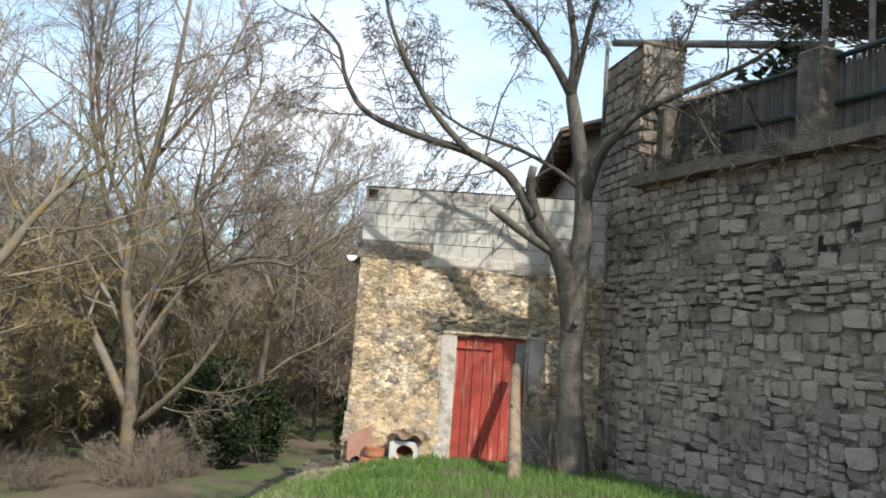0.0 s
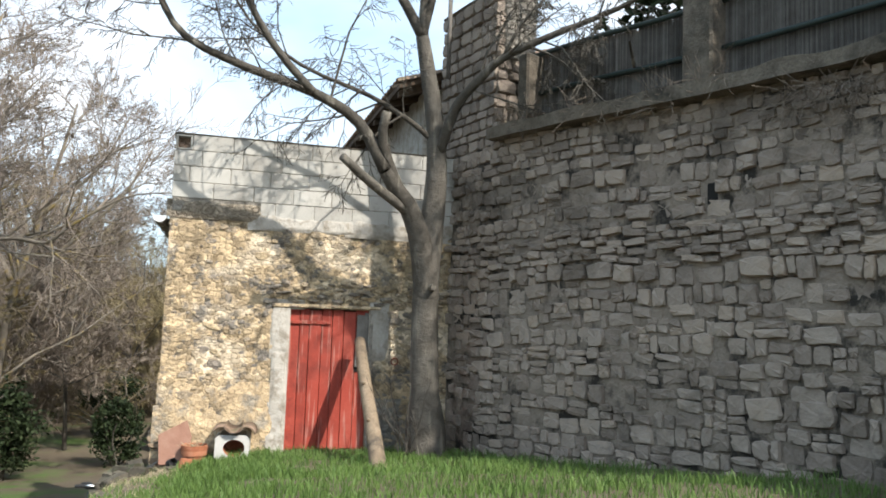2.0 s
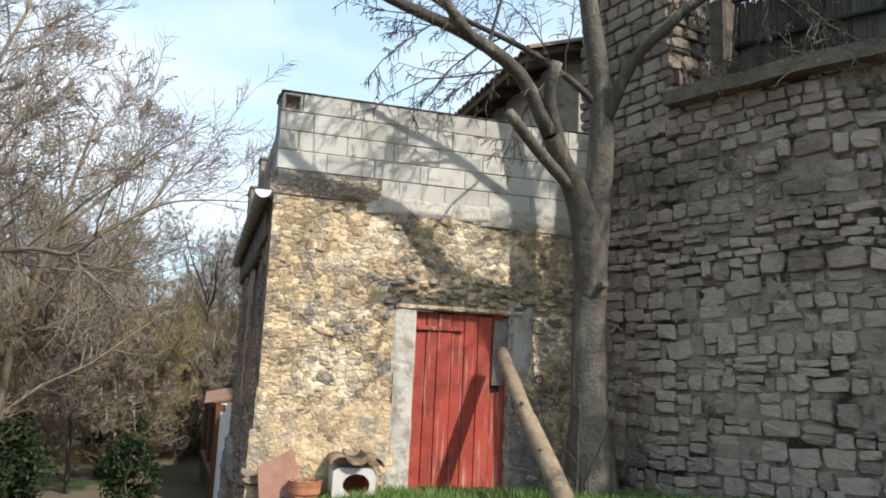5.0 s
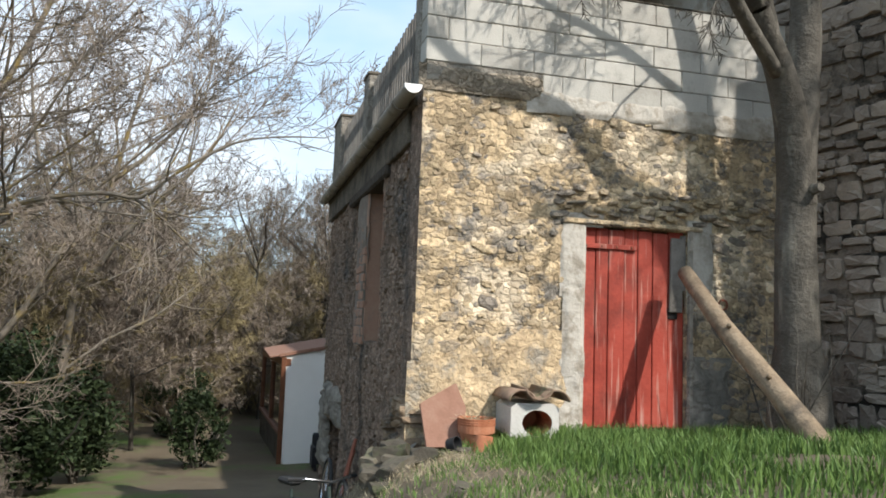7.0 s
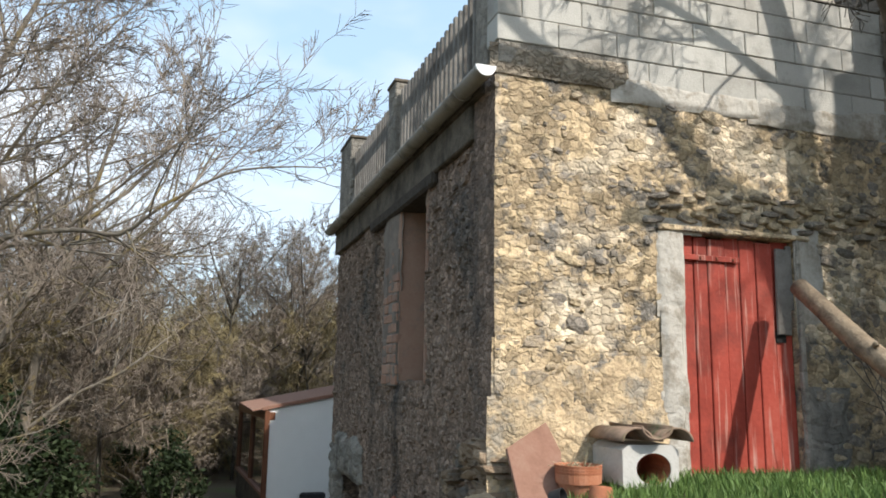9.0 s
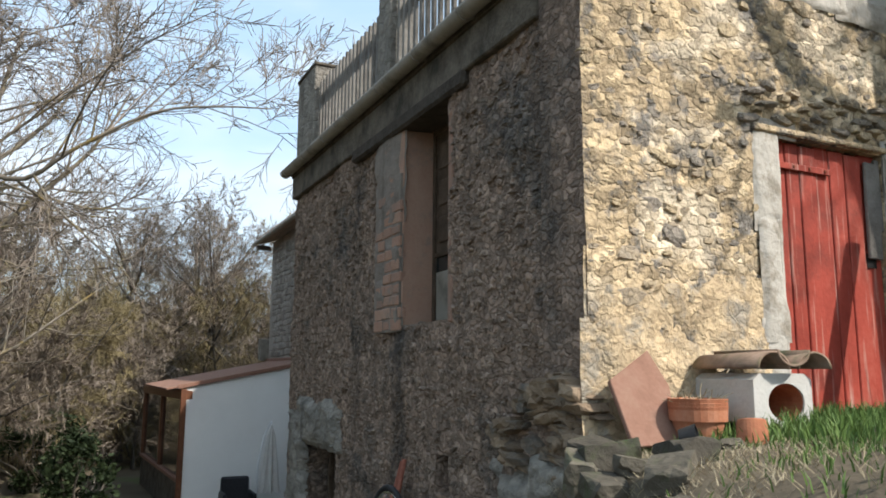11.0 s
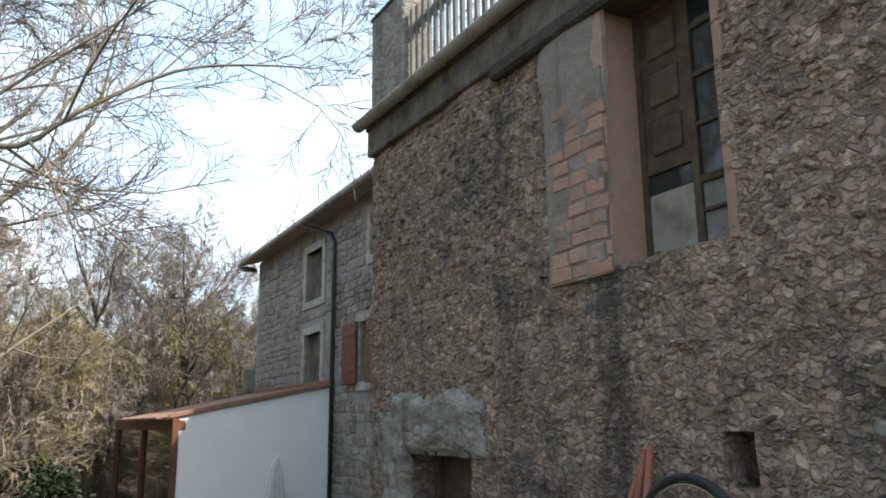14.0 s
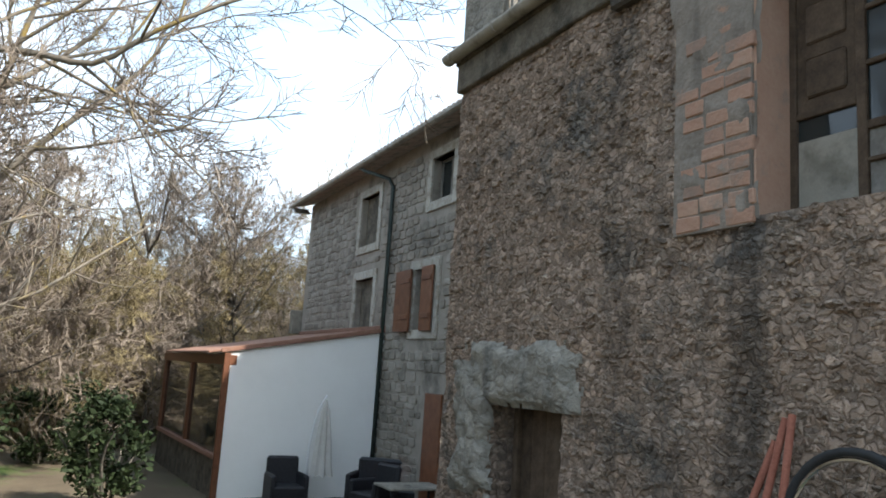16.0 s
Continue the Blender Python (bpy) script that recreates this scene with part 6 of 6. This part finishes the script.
rock_spots = [(-1.5, 11.22, .36, .26), (-1.7, 11.0, .3, .2), (-1.35, 10.88, .34, .2), (-1.6, 10.72, .32, .16), (-1.42, 11.42, .30, .26), (-1.62, 11.25, .32, .28), (-1.55, 11.0, .22, .14), (-1.72, 11.55, .34, .3), (-1.22, 11.02, .16, .09), (-1.02, 10.95, .15, .08), (-1.95, 11.7, .4, .3), (-1.6, 11.75, .3, .3),
              (-1.75, 10.5, .2, .1), (-1.65, 8.3, .18, .08), (-1.75, 7.6, .14, .07), (-1.6, 9.3, .16, .08), (-2.3, 9.6, .16, .08), (-1.2, 5.2, .14, .07), (-2.6, 8.4, .12, .07)]
for x, y, s, h in rock_spots:
    s, h = s * 1.05, h * 1.0
    ob = obj("rock", rnd.choice(ROCKS), None, pose(x, y, ground_z(x, y) + h * 0.18, rnd.uniform(-15, 15), rnd.uniform(-15, 15), rnd.uniform(0, 360)) @ Matrix.Diagonal((s, s * .8, h, 1)))
    tagged(ob, "rough pale limestone rock bedded in the bank", "rock", group="rocks of the bank")

# ---- bicycle leaning on the west wall ----
bike = empty("bicycle", BARN @ pose(-0.75, 0.80, -2.12, 0, 3, 28), "dark bicycle parked in front of the barn wall", "bicycle", group="bicycles")
for y, nm in ((-0.45, "wheel"), (0.62, "wheel")):
    c = [(0, y + 0.33 * math.cos(a), 0.34 + 0.33 * math.sin(a)) for a in np.linspace(0, 2 * math.pi, 33)]
    wh = part(nm, tube(c, [0.02] * 33, 8, False), M_RUBBER, bike, "black tyre")
    smooth(wh.data)
    c2 = [(0, y + 0.30 * math.cos(a), 0.34 + 0.30 * math.sin(a)) for a in np.linspace(0, 2 * math.pi, 33)]
    part("rim", tube(c2, [0.01] * 33, 6, False), M_CHROME, wh)
    for k in range(14):
        a = 2 * math.pi * k / 14
        part("spoke", tube([(0, y, 0.34), (0, y + 0.30 * math.cos(a), 0.34 + 0.30 * math.sin(a))], [0.002] * 2, 4), M_CHROME, wh)
for p in ([(0, -0.30, 0.85), (0, 0.18, 0.35)], [(0, 0.30, 0.88), (0, 0.18, 0.35)], [(0, -0.30, 0.85), (0, 0.28, 0.80)], [(0, 0.62, 0.34), (0, 0.18, 0.35)], [(0, 0.62, 0.34), (0, 0.28, 0.8)], [(0, -0.45, 0.34), (0, -0.28, 1.0)]):
    smooth(part("frame_tube", tube(p, [0.018, 0.018], 8), M_RAIL, bike).data)
smooth(part("handlebar", tube([(-0.32, -0.20, 1.06), (-0.22, -0.26, 1.07), (0, -0.30, 1.04), (0.22, -0.26, 1.07), (0.32, -0.20, 1.06)], [0.014] * 5, 8), M_CHROME, bike, "chromed handlebar").data)
for x in (-0.32, 0.32):
    part("grip", tube([(x * 0.7, -0.25, 1.068), (x * 1.12, -0.18, 1.06)], [0.019, 0.019], 8), M_RUBBER, bike)
part("saddle", box(-0.07, 0.22, 0.92, 0.07, 0.46, 0.98, 0.025), M_RUBBER, bike)
bike2 = copy_thing(bike, BARN @ pose(-0.42, 1.18, -1.09, 0, 184, 0))
bike2["label"] = "dark bicycle standing upside down by the barn wall"

# rusty tool handles propped against the wall
for k, (y0, y1, z1) in enumerate(((2.62, 2.44, -1.0), (2.35, 2.40, -0.98), (2.9, 2.5, -1.12))):
    t_ = tube_obj("tool_handle", [(-0.42, y0, -2.6), (-0.06, y1, z1)], 0.02, 8, M_RUST, None, BARN)
    tagged(t_, "rusty red iron bar propped against the barn wall", "bar", group="propped bars")

# ---- terrace furniture in front of the sunroom ----
CH = AX @ pose(-2.4, -1.3, -3.68)
chair = empty("rattan_chair", CH, "black rattan armchair standing by the white wall", "chair", group="rattan seats")
part("seat", box(-0.33, -0.33, 0.2, 0.33, 0.33, 0.42, 0.03), M_RATTAN, chair)
part("backrest", box(-0.33, 0.22, 0.36, 0.33, 0.36, 0.98, 0.05, m=pose(0, 0, 0, -6, 0, 0)), M_RATTAN, chair)
for x in (-0.38, 0.28):
    part("armrest", box(x, -0.33, 0.1, x + 0.1, 0.33, 0.64, 0.03), M_RATTAN, chair)
for x in (-0.3, 0.26):
    for y in (-0.3, 0.26):
        part("leg", box(x, y, 0, x + 0.05, y + 0.05, 0.22, 0.006), M_RATTAN, chair)
copy_thing(chair, AX @ pose(-0.95, -2.4, -3.66, 0, 0, -70))
sofa = empty("rattan_sofa", AX @ pose(-0.35, -1.6, -3.68, 0, 0, -35), "black rattan sofa with a red cushion", "sofa", group="rattan seats")
part("seat", box(-0.7, -0.35, 0.15, 0.7, 0.35, 0.42, 0.03), M_RATTAN, sofa)
part("backrest", box(-0.7, 0.25, 0.36, 0.7, 0.4, 0.95, 0.05), M_RATTAN, sofa)
for x in (-0.8, 0.68):
    part("armrest", box(x, -0.35, 0.0, x + 0.12, 0.4, 0.66, 0.03), M_RATTAN, sofa)
cush = tagged(obj("cushion", box(-0.45, -0.33, 0.42, 0.25, 0.2, 0.53, 0.045), M_CUSHION, AX @ pose(-0.35, -1.6, -3.68, 0, 0, -35)), "flat red seat cushion on the rattan sofa", "cushion")
tab = empty("garden_table", AX @ pose(-0.6, -3.4, -3.62), "low table with a pale top before the sofa", "table")
part("tabletop", box(-0.6, -0.4, 0.62, 0.6, 0.4, 0.66, 0.01), M_CEMENT, tab)
for x in (-0.55, 0.5):
    for y in (-0.35, 0.3):
        part("leg", box(x, y, 0, x + 0.05, y + 0.05, 0.62, 0.006), M_RATTAN, tab)

umb = empty("parasol", AX @ pose(-1.65, -1.0, -3.70), "closed cream parasol on a curved white arm", "parasol")
smooth(part("pole", tube([(-0.25, 0, 0.0), (-0.25, 0, 1.2), (-0.12, 0, 1.9), (0.05, 0, 2.22)], [0.022] * 4, 8), M_PVC, umb, "curved white steel pole").data)
v_, f_ = [], []
rows = [(0.02, 2.08), (0.07, 1.9), (0.13, 1.3), (0.17, 0.75), (0.20, 0.55)]
for r, z in rows:
    for k in range(24):
        a = 2 * math.pi * k / 24
        rr = r * (1 + 0.35 * (1 if k % 3 == 0 else -0.5))
        v_.append((0.05 + rr * math.cos(a), rr * math.sin(a) * 0.8, z + (0.05 if k % 3 else 0)))
for i in range(len(rows) - 1):
    for k in range(24):
        j = (k + 1) % 24
        f_.append((i * 24 + k, i * 24 + j, (i + 1) * 24 + j, (i + 1) * 24 + k))
part("canopy", (v_, f_), M_CLOTH, umb, "folded cream canvas canopy")
part("base_plate", box(-0.45, -0.2, 0, -0.05, 0.2, 0.06, 0.015), M_CEMENT, umb)
